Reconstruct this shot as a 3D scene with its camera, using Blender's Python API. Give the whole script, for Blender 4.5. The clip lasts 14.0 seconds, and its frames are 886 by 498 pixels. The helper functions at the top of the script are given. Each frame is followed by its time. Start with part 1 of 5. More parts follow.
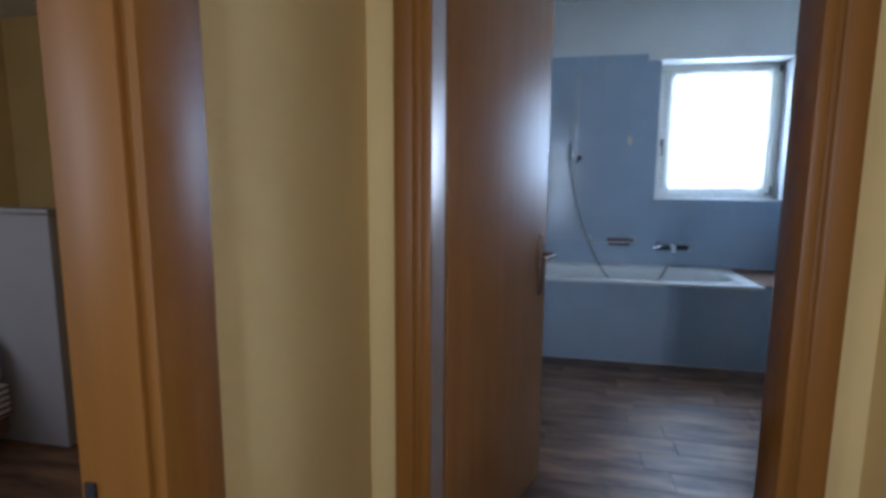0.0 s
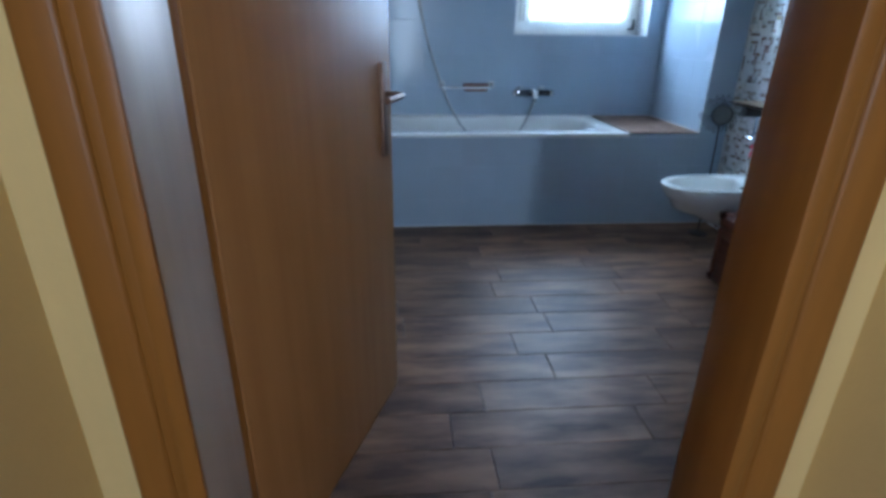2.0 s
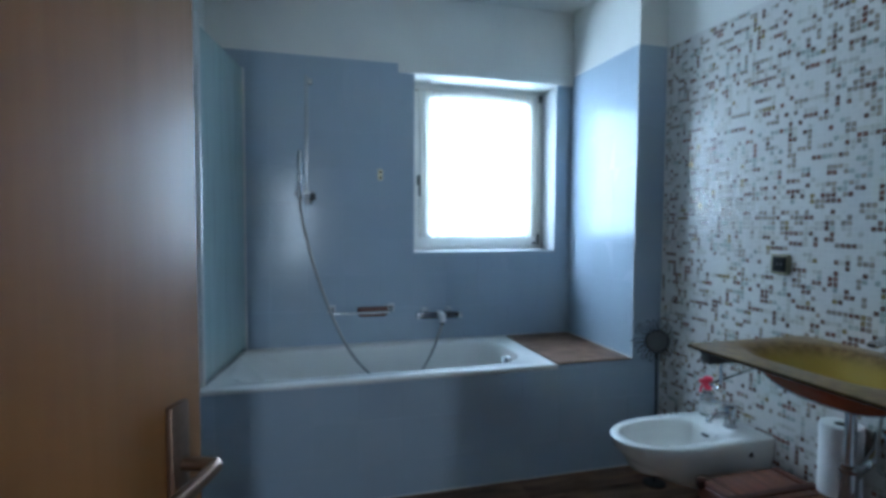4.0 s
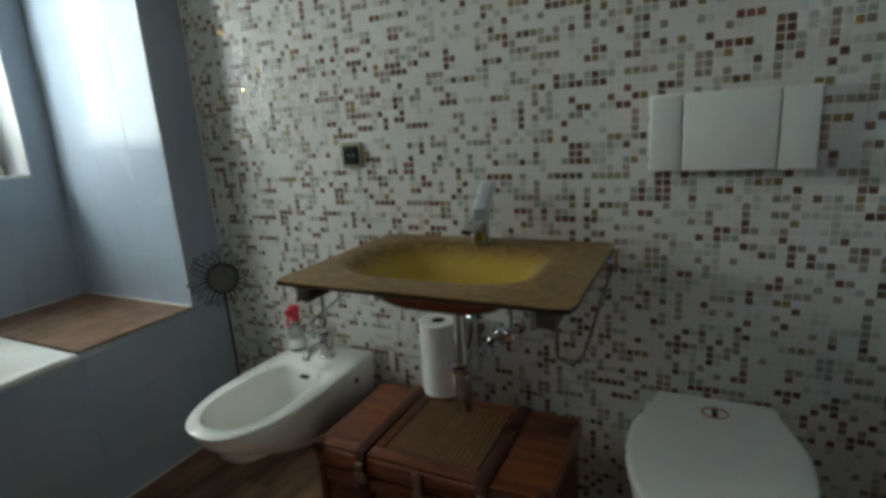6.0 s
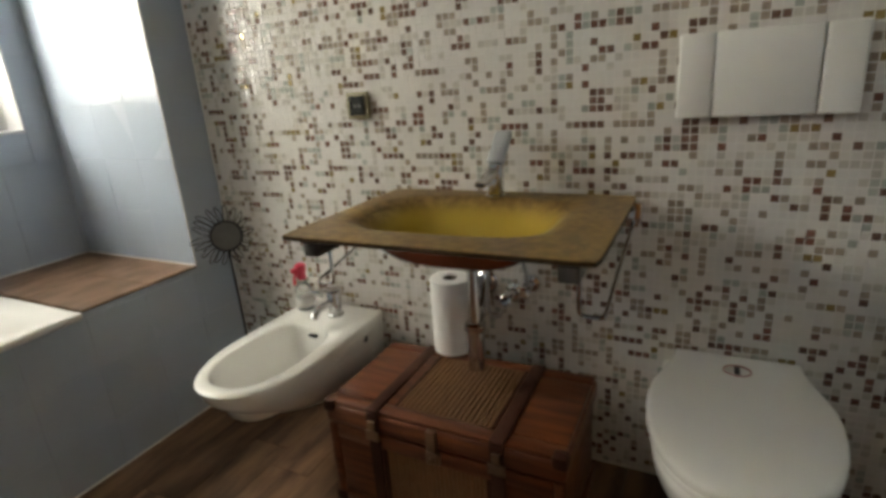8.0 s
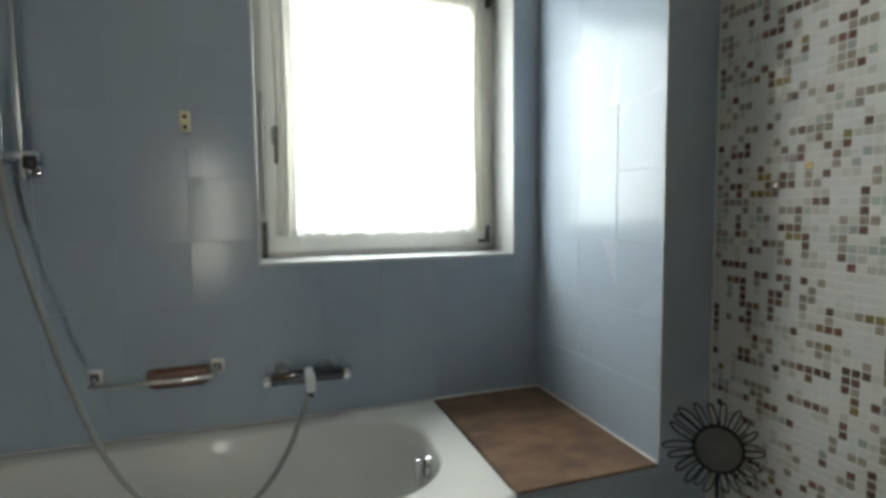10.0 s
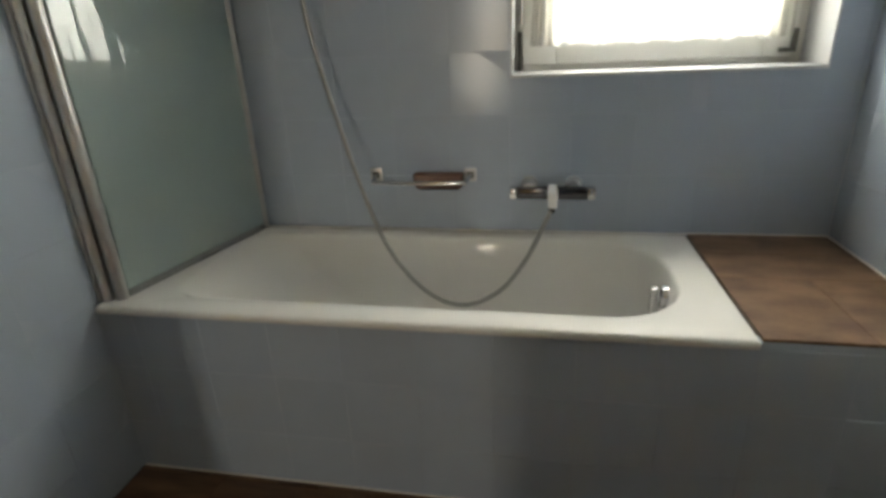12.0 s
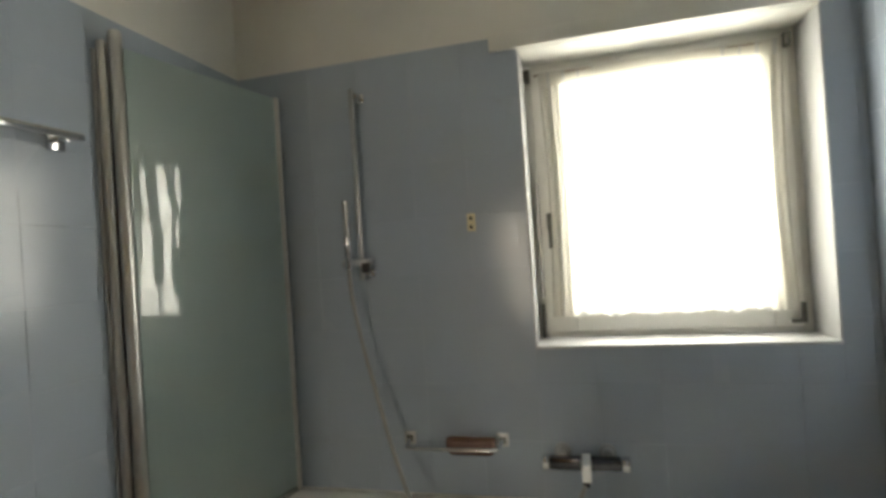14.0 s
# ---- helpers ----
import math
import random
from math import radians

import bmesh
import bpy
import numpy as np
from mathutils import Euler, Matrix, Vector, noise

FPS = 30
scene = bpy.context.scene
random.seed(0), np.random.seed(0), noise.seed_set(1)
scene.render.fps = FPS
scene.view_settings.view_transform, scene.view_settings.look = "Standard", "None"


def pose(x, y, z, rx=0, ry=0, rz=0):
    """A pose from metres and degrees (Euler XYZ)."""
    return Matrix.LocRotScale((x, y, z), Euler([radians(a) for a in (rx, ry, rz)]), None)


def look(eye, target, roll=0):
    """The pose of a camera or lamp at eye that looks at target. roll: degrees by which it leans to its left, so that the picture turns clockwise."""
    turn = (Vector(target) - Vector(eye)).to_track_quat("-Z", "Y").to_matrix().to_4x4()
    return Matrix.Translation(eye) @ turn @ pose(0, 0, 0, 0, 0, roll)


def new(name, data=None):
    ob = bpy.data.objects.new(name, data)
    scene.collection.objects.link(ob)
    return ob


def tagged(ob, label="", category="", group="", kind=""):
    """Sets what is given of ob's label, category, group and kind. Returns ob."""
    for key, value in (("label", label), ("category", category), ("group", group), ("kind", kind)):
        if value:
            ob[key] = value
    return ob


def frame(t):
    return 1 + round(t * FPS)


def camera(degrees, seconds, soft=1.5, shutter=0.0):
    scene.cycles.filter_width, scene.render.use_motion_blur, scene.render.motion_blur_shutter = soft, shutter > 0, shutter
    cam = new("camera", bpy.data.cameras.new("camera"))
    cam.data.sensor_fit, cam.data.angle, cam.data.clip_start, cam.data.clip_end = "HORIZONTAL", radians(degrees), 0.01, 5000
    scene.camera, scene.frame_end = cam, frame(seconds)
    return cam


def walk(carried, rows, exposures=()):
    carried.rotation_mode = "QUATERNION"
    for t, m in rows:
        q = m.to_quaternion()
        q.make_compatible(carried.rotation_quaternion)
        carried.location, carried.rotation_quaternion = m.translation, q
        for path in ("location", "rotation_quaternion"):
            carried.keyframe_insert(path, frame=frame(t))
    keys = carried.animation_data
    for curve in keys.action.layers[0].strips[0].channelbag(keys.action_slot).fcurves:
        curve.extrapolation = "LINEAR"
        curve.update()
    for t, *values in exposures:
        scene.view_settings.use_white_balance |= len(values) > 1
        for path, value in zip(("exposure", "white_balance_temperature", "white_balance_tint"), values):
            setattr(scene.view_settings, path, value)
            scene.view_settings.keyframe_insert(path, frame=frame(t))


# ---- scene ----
cam = camera(80.5, 14.0, soft=3.6)
PATH = [
    (0, (0.321, -4.327, 1.255), (-0.073, -2.385, 0.981), 0.4),
    (0.5, (0.318, -4.029, 1.218), (0.187, -2.052, 0.942), 0.9),
    (1, (0.312, -3.795, 1.209), (0.423, -1.853, 0.747), 0.5),
    (1.5, (0.331, -3.731, 1.152), (0.484, -1.867, 0.443), 0.3),
    (2, (0.33, -3.694, 1.118), (0.494, -1.857, 0.343), 0.9),
    (2.5, (0.311, -3.681, 1.188), (0.517, -1.752, 0.704), 1.1),
    (2.7, (0.309, -3.633, 1.207), (0.552, -1.677, 0.867), 0.8),
    (4.8, (0.651, -2.632, 1.283), (1.614, -0.88, 1.208), -1.1),
    (5, (0.716, -2.565, 1.275), (1.842, -0.915, 1.174), -1.6),
    (5.5, (0.837, -2.473, 1.244), (2.417, -1.274, 0.991), -1.8),
    (6, (0.844, -2.416, 1.202), (2.582, -1.546, 0.73), -3.7),
    (6.5, (0.838, -2.411, 1.172), (2.564, -1.651, 0.508), -3.4),
    (7, (0.836, -2.409, 1.166), (2.541, -1.671, 0.427), -3.5),
    (7.2, (0.837, -2.409, 1.16), (2.54, -1.669, 0.414), -3.3),
    (9.3, (1.066, -2.095, 1.29), (2.457, -0.665, 1.134), -0.5),
    (9.5, (1.102, -2.023, 1.321), (2.282, -0.42, 1.128), -0.5),
    (10, (1.142, -1.797, 1.27), (1.772, 0.095, 1.114), -0.6),
    (10.5, (1.112, -1.691, 1.258), (1.299, 0.285, 1.008), -1.1),
    (11, (1.134, -1.696, 1.255), (0.953, 0.235, 0.766), -1.7),
    (11.5, (1.185, -1.748, 1.221), (0.862, 0.118, 0.578), -2.2),
    (12, (1.208, -1.776, 1.208), (0.852, 0.048, 0.47), -2.6),
    (12.5, (1.213, -1.786, 1.207), (0.857, 0.022, 0.427), -2.7),
    (13, (1.213, -1.79, 1.261), (0.827, 0.06, 0.606), -3.0),
    (13.5, (1.22, -1.798, 1.349), (0.797, 0.136, 1.066), -3.5),
    (14, (1.271, -1.827, 1.44), (0.772, 0.108, 1.455), -3.75),
]
EXPOSURES = [(0.0, -0.35, 4850, 10), (0.9, -0.34, 4450, 7), (2.1, 0.08, 4640, 5), (2.5, 0.05, 4320, 3), (2.7, 0.06, 4250, 3), (3.6, -0.34, 4700, 2), (4.8, -0.48, 5200, 1), (5.5, -0.62, 6100, 1), (6.0, -0.48, 6700, 1), (6.5, -0.15, 7400, 8), (7.2, 0.25, 8700, 14), (9.5, -0.45, 7200, 5), (10.5, -0.72, 7000, 5), (11.5, -0.55, 7600, 7), (12.2, -0.25, 8150, 10), (13.0, -0.26, 8150, 10), (13.5, -0.35, 8250, 10), (14.0, -0.58, 8450, 10)]
walk(cam, [(t, look(eye, target, roll)) for t, eye, target, roll in PATH], EXPOSURES)
WINDOW_W, HALL_W, BED_W, SIDE_FILL_W = 138.0, 8.5, 30.0, 9.0
TILE_COLOR = (0.388, 0.448, 0.524)

# ---- light ----
world = bpy.data.worlds.new("sky")
scene.world = world
world.use_nodes = True
wn = world.node_tree.nodes
sky = wn.new("ShaderNodeTexSky")
sky.sky_type, sky.sun_disc, sky.sun_elevation, sky.sun_rotation = "NISHITA", False, radians(40), radians(200)
world.node_tree.links.new(sky.outputs[0], wn["Background"].inputs[0])
wn["Background"].inputs[1].default_value = 0.1


def area_lamp(name, m, w, h, watts, color):
    data = bpy.data.lights.new(name, "AREA")
    data.shape, data.size, data.size_y, data.energy, data.color = "RECTANGLE", w, h, watts, color
    ob = new(name, data)
    ob.matrix_world = m
    return ob


# daylight in the bathroom window and the unseen hall end and bedroom windows
area_lamp("window_daylight", look((1.566, 0.5, 1.66), (1.566, -1, 1.38)), 1.25, 1.45, WINDOW_W, (0.86, 0.94, 1.0))
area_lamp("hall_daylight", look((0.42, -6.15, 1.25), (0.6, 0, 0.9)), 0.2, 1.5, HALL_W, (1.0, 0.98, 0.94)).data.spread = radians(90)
# unseen fill lamp in an added wall opening, to brighten the hall's left wall
area_lamp("side_fill", look((1.16, -5.0, 1.5), (0, -4.6, 1.2)), 0.8, 1.2, SIDE_FILL_W, (1.0, 0.93, 0.81))
area_lamp("bedroom_daylight", look((-2.6, -5.9, 1.6), (-0.9, -3.6, 1.0)), 1.0, 1.2, BED_W, (1.0, 0.93, 0.83))


# ---- materials ----
def mat(name, color, rough=0.5, metal=0.0, second=None, scale=6.0, amount=0.5, fine=60.0, bump=0.0, bump_scale=200.0, coat=0.0,
        stretch=(1, 1, 1), per_object=0.0, per_island=0.0, rough_var=0.08, specular=0.5):
    """A surface of two colours mingled by noise, with fine grain, relief and uneven gloss."""
    m = bpy.data.materials.new(name)
    m.use_nodes = True
    nt, p = m.node_tree, m.node_tree.nodes["Principled BSDF"]
    N, L = nt.nodes.new, nt.links.new
    second = second or tuple(c * 0.82 for c in color)
    geo = N("ShaderNodeNewGeometry")
    mp = N("ShaderNodeMapping")
    mp.inputs["Scale"].default_value = stretch
    L(geo.outputs["Position"], mp.inputs["Vector"])
    vec = mp.outputs["Vector"]
    obj = N("ShaderNodeObjectInfo")
    if per_object:
        shift = N("ShaderNodeVectorMath")
        shift.operation = "MULTIPLY_ADD"
        cmb = N("ShaderNodeCombineXYZ")
        for k in range(3):
            L(obj.outputs["Random"], cmb.inputs[k])
        L(cmb.outputs[0], shift.inputs[0])
        shift.inputs[1].default_value = (37, 53, 71)
        L(vec, shift.inputs[2])
        vec = shift.outputs[0]
    big = N("ShaderNodeTexNoise")
    big.inputs["Scale"].default_value, big.inputs["Detail"].default_value = scale, 4
    L(vec, big.inputs["Vector"])
    small = N("ShaderNodeTexNoise")
    small.inputs["Scale"].default_value, small.inputs["Detail"].default_value = fine, 3
    L(vec, small.inputs["Vector"])
    ramp = N("ShaderNodeMapRange")
    ramp.inputs[1].default_value, ramp.inputs[2].default_value = 0.35, 0.65
    L(big.outputs["Fac"], ramp.inputs[0])
    fac = N("ShaderNodeMath")
    fac.operation = "MULTIPLY_ADD"
    fac.inputs[1].default_value = amount
    L(ramp.outputs[0], fac.inputs[0])
    sm = N("ShaderNodeMath")
    sm.operation = "MULTIPLY_ADD"
    sm.inputs[1].default_value, sm.inputs[2].default_value = 0.5 * amount, -0.25 * amount
    L(small.outputs["Fac"], sm.inputs[0])
    L(sm.outputs[0], fac.inputs[2])
    fac.use_clamp = True
    mix = N("ShaderNodeMix")
    mix.data_type = "RGBA"
    mix.inputs["A"].default_value, mix.inputs["B"].default_value = (*color, 1), (*second, 1)
    L(fac.outputs[0], mix.inputs["Factor"])
    out = mix.outputs["Result"]
    if per_object or per_island:
        hsv = N("ShaderNodeHueSaturation")
        val = N("ShaderNodeMapRange")
        k = per_object or per_island
        val.inputs[3].default_value, val.inputs[4].default_value = 1 - k, 1 + k
        L(obj.outputs["Random"] if per_object else geo.outputs["Random Per Island"], val.inputs[0])
        L(val.outputs[0], hsv.inputs["Value"])
        L(out, hsv.inputs["Color"])
        out = hsv.outputs["Color"]
    L(out, p.inputs["Base Color"])
    rr = N("ShaderNodeMapRange")
    rr.inputs[3].default_value, rr.inputs[4].default_value = max(rough - rough_var, 0.02), min(rough + rough_var, 1)
    L(big.outputs["Fac"], rr.inputs[0])
    L(rr.outputs[0], p.inputs["Roughness"])
    p.inputs["Metallic"].default_value = metal
    p.inputs["Coat Weight"].default_value = coat
    p.inputs["Coat Roughness"].default_value = 0.08
    p.inputs["Specular IOR Level"].default_value = specular
    if bump:
        bt = N("ShaderNodeTexNoise")
        bt.inputs["Scale"].default_value, bt.inputs["Detail"].default_value = bump_scale, 3
        L(vec, bt.inputs["Vector"])
        b = N("ShaderNodeBump")
        b.inputs["Strength"].default_value, b.inputs["Distance"].default_value = bump, 0.002
        L(bt.outputs["Fac"], b.inputs["Height"])
        L(b.outputs[0], p.inputs["Normal"])
        L(b.outputs[0], p.inputs["Coat Normal"])
    return m


M_TILE = mat("painted_wall_tile", TILE_COLOR, 0.165, second=tuple(c * 0.93 for c in TILE_COLOR), scale=3, amount=0.5, bump=0.03, bump_scale=14, per_object=0.015, rough_var=0.035, specular=0.32)
M_JOINT = mat("painted_joint", tuple(c * 0.97 for c in TILE_COLOR), 0.35, scale=8, amount=0.5)
M_PLASTER = mat("white_plaster", (0.78, 0.77, 0.72), 0.85, second=(0.70, 0.69, 0.65), scale=2.5, amount=0.6, bump=0.25, bump_scale=150)
M_CEILING = mat("ceiling_paint", (0.80, 0.79, 0.75), 0.9, scale=2, amount=0.25, bump=0.2, bump_scale=150)
M_HALL = mat("yellow_wall_paint", (0.70, 0.515, 0.205), 0.8, second=(0.62, 0.45, 0.175), scale=2.2, amount=0.7, bump=0.3, bump_scale=120)
M_DOOR = mat("brown_wood_veneer", (0.295, 0.136, 0.038), 0.5, second=(0.25, 0.114, 0.031), scale=3.0, fine=14, amount=0.8, stretch=(9, 9, 0.55), bump=0.06, bump_scale=20, rough_var=0.05, specular=0.36)
M_FRAME = mat("orange_brown_wood", (0.26, 0.105, 0.014), 0.42, second=(0.21, 0.085, 0.011), scale=3.0, fine=14, amount=0.8, stretch=(9, 9, 0.55), bump=0.06, bump_scale=20, rough_var=0.05, specular=0.36)
# pale, part-metal jamb colour imitates its reflection of the bright bathroom
M_JAMB = mat("brown_jamb_painted_sheen", (0.44, 0.35, 0.27), 0.4, 0.4, second=(0.40, 0.31, 0.235), scale=3.0, fine=14, amount=0.8, stretch=(9, 9, 0.55), specular=0.9, rough_var=0.04)
M_PLANK = mat("wood_look_floor_tile", (0.222, 0.125, 0.07), 0.45, second=(0.072, 0.04, 0.027), scale=2.0, fine=11, amount=0.95, stretch=(1.6, 6.5, 5), per_object=0.26, bump=0.14, bump_scale=14, rough_var=0.1, specular=0.2)
M_SHELF = mat("wood_look_shelf_tile", (0.19, 0.115, 0.072), 0.42, second=(0.105, 0.06, 0.039), scale=5.0, fine=40, amount=0.9, stretch=(1.5, 2.6, 3), per_object=0.08, bump=0.1, bump_scale=16, rough_var=0.08, specular=0.25)
M_GROUT = mat("dark_floor_grout", (0.075, 0.05, 0.038), 0.85, scale=20, amount=0.5)
M_TUB = mat("cream_tub_enamel", (0.74, 0.725, 0.695), 0.06, second=(0.70, 0.685, 0.655), scale=2, amount=0.4, rough_var=0.03, specular=0.16)
M_CERAMIC = mat("white_ceramic", (0.84, 0.83, 0.79), 0.1, second=(0.80, 0.79, 0.75), scale=3, amount=0.3, rough_var=0.03)
M_SEAT = mat("white_plastic_lid", (0.80, 0.79, 0.75), 0.1, scale=4, amount=0.12, rough_var=0.03)
M_PLASTIC = mat("white_plastic", (0.78, 0.77, 0.73), 0.3, scale=5, amount=0.12)
M_CHROME = mat("chrome", (0.68, 0.68, 0.69), 0.1, 1.0, second=(0.58, 0.58, 0.59), scale=12, amount=0.5, rough_var=0.05)
M_BRIGHT = mat("bright_satin_chrome", (0.9, 0.9, 0.89), 0.3, 0.55, second=(0.82, 0.82, 0.81), scale=12, amount=0.4, rough_var=0.05)
M_GUN = mat("gunmetal", (0.13, 0.128, 0.118), 0.42, 0.6, scale=40, amount=0.5)
M_SATIN = mat("satin_grey_metal", (0.42, 0.44, 0.46), 0.3, 0.9, scale=12, amount=0.4, rough_var=0.04)
M_DARKCHROME = mat("dark_chrome", (0.10, 0.10, 0.11), 0.12, 1.0, scale=12, amount=0.4, rough_var=0.04)
M_STEEL = mat("brushed_aluminium", (0.60, 0.59, 0.57), 0.38, 1.0, scale=4, amount=0.3, stretch=(3, 3, 0.3), rough_var=0.04)
M_HOSE = mat("metal_shower_hose", (0.37, 0.365, 0.355), 0.33, 0.9, scale=300, amount=0.7, bump=0.5, bump_scale=400)
M_DARK = mat("black_plastic", (0.018, 0.018, 0.02), 0.4, scale=30, amount=0.4)
M_IRON = mat("dark_wire", (0.03, 0.028, 0.027), 0.5, 0.6, scale=40, amount=0.5)
M_IVORY = mat("ivory_plastic", (0.76, 0.69, 0.46), 0.4, scale=30, amount=0.3)
M_SOCKET = mat("dull_brass_socket", (0.24, 0.21, 0.125), 0.5, 0.1, scale=40, amount=0.5)
M_WINFRAME = mat("white_window_varnish", (0.80, 0.79, 0.745), 0.35, second=(0.74, 0.73, 0.685), scale=5, amount=0.5)
M_SILICONE = mat("white_silicone", (0.74, 0.72, 0.68), 0.5, second=(0.6, 0.57, 0.52), scale=20, amount=0.5)
M_BAMBOO = mat("stained_wood", (0.185, 0.052, 0.017), 0.38, second=(0.078, 0.02, 0.009), scale=4, fine=22, amount=0.85, stretch=(14, 1.2, 18), bump=0.35, bump_scale=14, per_object=0.14, rough_var=0.1)
M_CANE = mat("woven_cane", (0.205, 0.098, 0.04), 0.55, second=(0.15, 0.068, 0.028), scale=30, fine=120, amount=0.7, per_object=0.08, bump=0.4, bump_scale=300)
M_LEATHER = mat("dark_leather_strap", (0.062, 0.021, 0.012), 0.55, scale=30, amount=0.7, bump=0.3, bump_scale=250, specular=0.25)
M_BRASS = mat("aged_metal", (0.26, 0.17, 0.12), 0.38, 0.85, scale=60, amount=0.7)
M_PAPER = mat("soft_paper", (0.82, 0.81, 0.78), 0.9, scale=20, amount=0.2, bump=0.5, bump_scale=180)
M_CARD = mat("grey_cardboard", (0.25, 0.22, 0.19), 0.9, scale=20, amount=0.4)
M_RED = mat("red_plastic", (0.74, 0.04, 0.085), 0.35, scale=20, amount=0.2)
M_HEAD = mat("grey_board", (0.33, 0.31, 0.32), 0.6, scale=4, amount=0.4)
M_LINEN = mat("white_linen", (0.75, 0.72, 0.70), 0.9, scale=10, amount=0.3, bump=0.4, bump_scale=90)
M_BROWNCLOTH = mat("brown_cloth", (0.20, 0.10, 0.06), 0.9, second=(0.13, 0.06, 0.035), scale=10, amount=0.6, bump=0.4, bump_scale=200)
M_SOAPDISH = mat("copper_brown_dish", (0.24, 0.14, 0.115), 0.22, 0.25, scale=20, amount=0.4)


def glassy(name, color, rough, transmission, coat=0.0, bump=0.0, bump_scale=10.0, stretch=(1, 1, 1), spots=None, ior=1.45, deep=None):
    m = bpy.data.materials.new(name)
    m.use_nodes = True
    nt, p = m.node_tree, m.node_tree.nodes["Principled BSDF"]
    p.inputs["Base Color"].default_value = (*color, 1)
    p.inputs["Roughness"].default_value, p.inputs["IOR"].default_value = rough, ior
    p.inputs["Transmission Weight"].default_value, p.inputs["Coat Weight"].default_value = transmission, coat
    p.inputs["Coat Roughness"].default_value, p.inputs["Coat IOR"].default_value = 0.02, 1.75
    geo = nt.nodes.new("ShaderNodeNewGeometry")
    mp = nt.nodes.new("ShaderNodeMapping")
    mp.inputs["Scale"].default_value = stretch
    nt.links.new(geo.outputs["Position"], mp.inputs["Vector"])
    if bump:
        t = nt.nodes.new("ShaderNodeTexNoise")
        t.inputs["Scale"].default_value, t.inputs["Detail"].default_value = bump_scale, 1.5
        nt.links.new(mp.outputs[0], t.inputs["Vector"])
        b = nt.nodes.new("ShaderNodeBump")
        b.inputs["Strength"].default_value, b.inputs["Distance"].default_value = bump, 0.01
        nt.links.new(t.outputs["Fac"], b.inputs["Height"])
        nt.links.new(b.outputs[0], p.inputs["Coat Normal"])
    if spots:
        t = nt.nodes.new("ShaderNodeTexNoise")
        t.inputs["Scale"].default_value, t.inputs["Detail"].default_value = 45, 5
        nt.links.new(geo.outputs["Position"], t.inputs["Vector"])
        r = nt.nodes.new("ShaderNodeValToRGB")
        r.color_ramp.elements[0].position, r.color_ramp.elements[0].color = 0.38, (*spots, 1)
        r.color_ramp.elements[1].position, r.color_ramp.elements[1].color = 0.62, (*color, 1)
        nt.links.new(t.outputs["Fac"], r.inputs[0])
        nt.links.new(r.outputs[0], p.inputs["Base Color"])
        if deep:
            xyz, rg, mx = nt.nodes.new("ShaderNodeSeparateXYZ"), nt.nodes.new("ShaderNodeMapRange"), nt.nodes.new("ShaderNodeMix")
            mx.data_type = "RGBA"
            nt.links.new(geo.outputs["Position"], xyz.inputs[0])
            rg.inputs[1].default_value, rg.inputs[2].default_value = 0.797, 0.853
            rg.interpolation_type = "SMOOTHSTEP"
            nt.links.new(xyz.outputs["Z"], rg.inputs[0])
            nt.links.new(rg.outputs[0], mx.inputs["Factor"])
            nt.links.new(r.outputs[0], mx.inputs["B"])
            mx.inputs["A"].default_value = (*deep, 1)
            nt.links.new(mx.outputs["Result"], p.inputs["Base Color"])
    return m


M_SCREEN = glassy("frosted_green_glass", (0.395, 0.51, 0.495), 0.5, 0.4, coat=1.0, bump=0.5, bump_scale=4.0, stretch=(4, 4, 0.6))
M_PANE = glassy("window_glass", (1, 1, 1), 0.0, 1.0)
M_BOTTLE = glassy("clear_plastic", (0.85, 0.87, 0.88), 0.08, 0.85)
M_SINKTOP = glassy("gold_marbled_glass", (0.225, 0.138, 0.048), 0.32, 0.0, coat=0.08, ior=1.22, spots=(0.135, 0.078, 0.027), deep=(0.335, 0.225, 0.032))
M_SINKEDGE = glassy("dark_glass_edge", (0.05, 0.03, 0.015), 0.2, 0.0)
M_SINKUNDER = glassy("red_brown_glass_back", (0.22, 0.05, 0.02), 0.25, 0.0)


def sheer(name, tint=(0.90, 0.915, 0.92), open0=0.3, open1=0.45):
    m = bpy.data.materials.new(name)
    m.use_nodes = True
    nt = m.node_tree
    nt.nodes.remove(nt.nodes["Principled BSDF"])
    out = nt.nodes["Material Output"]
    tl, tp, df = nt.nodes.new("ShaderNodeBsdfTranslucent"), nt.nodes.new("ShaderNodeBsdfTransparent"), nt.nodes.new("ShaderNodeBsdfDiffuse")
    tl.inputs[0].default_value = (*tint, 1)
    df.inputs[0].default_value = (0.85, 0.845, 0.82, 1)
    a, b = nt.nodes.new("ShaderNodeMixShader"), nt.nodes.new("ShaderNodeMixShader")
    geo, wave = nt.nodes.new("ShaderNodeNewGeometry"), nt.nodes.new("ShaderNodeTexNoise")
    wave.inputs["Scale"].default_value = 60
    nt.links.new(geo.outputs["Position"], wave.inputs["Vector"])
    rng = nt.nodes.new("ShaderNodeMapRange")
    rng.inputs[3].default_value, rng.inputs[4].default_value = open0, open1
    nt.links.new(wave.outputs["Fac"], rng.inputs[0])
    nt.links.new(rng.outputs[0], b.inputs[0])
    a.inputs[0].default_value = 0.3
    nt.links.new(tl.outputs[0], a.inputs[1])
    nt.links.new(df.outputs[0], a.inputs[2])
    nt.links.new(a.outputs[0], b.inputs[1])
    nt.links.new(tp.outputs[0], b.inputs[2])
    nt.links.new(b.outputs[0], out.inputs[0])
    return m


M_CURTAIN = sheer("sheer_curtain")
M_HEM = sheer("dense_hem", (0.62, 0.595, 0.53), 0.03, 0.08)


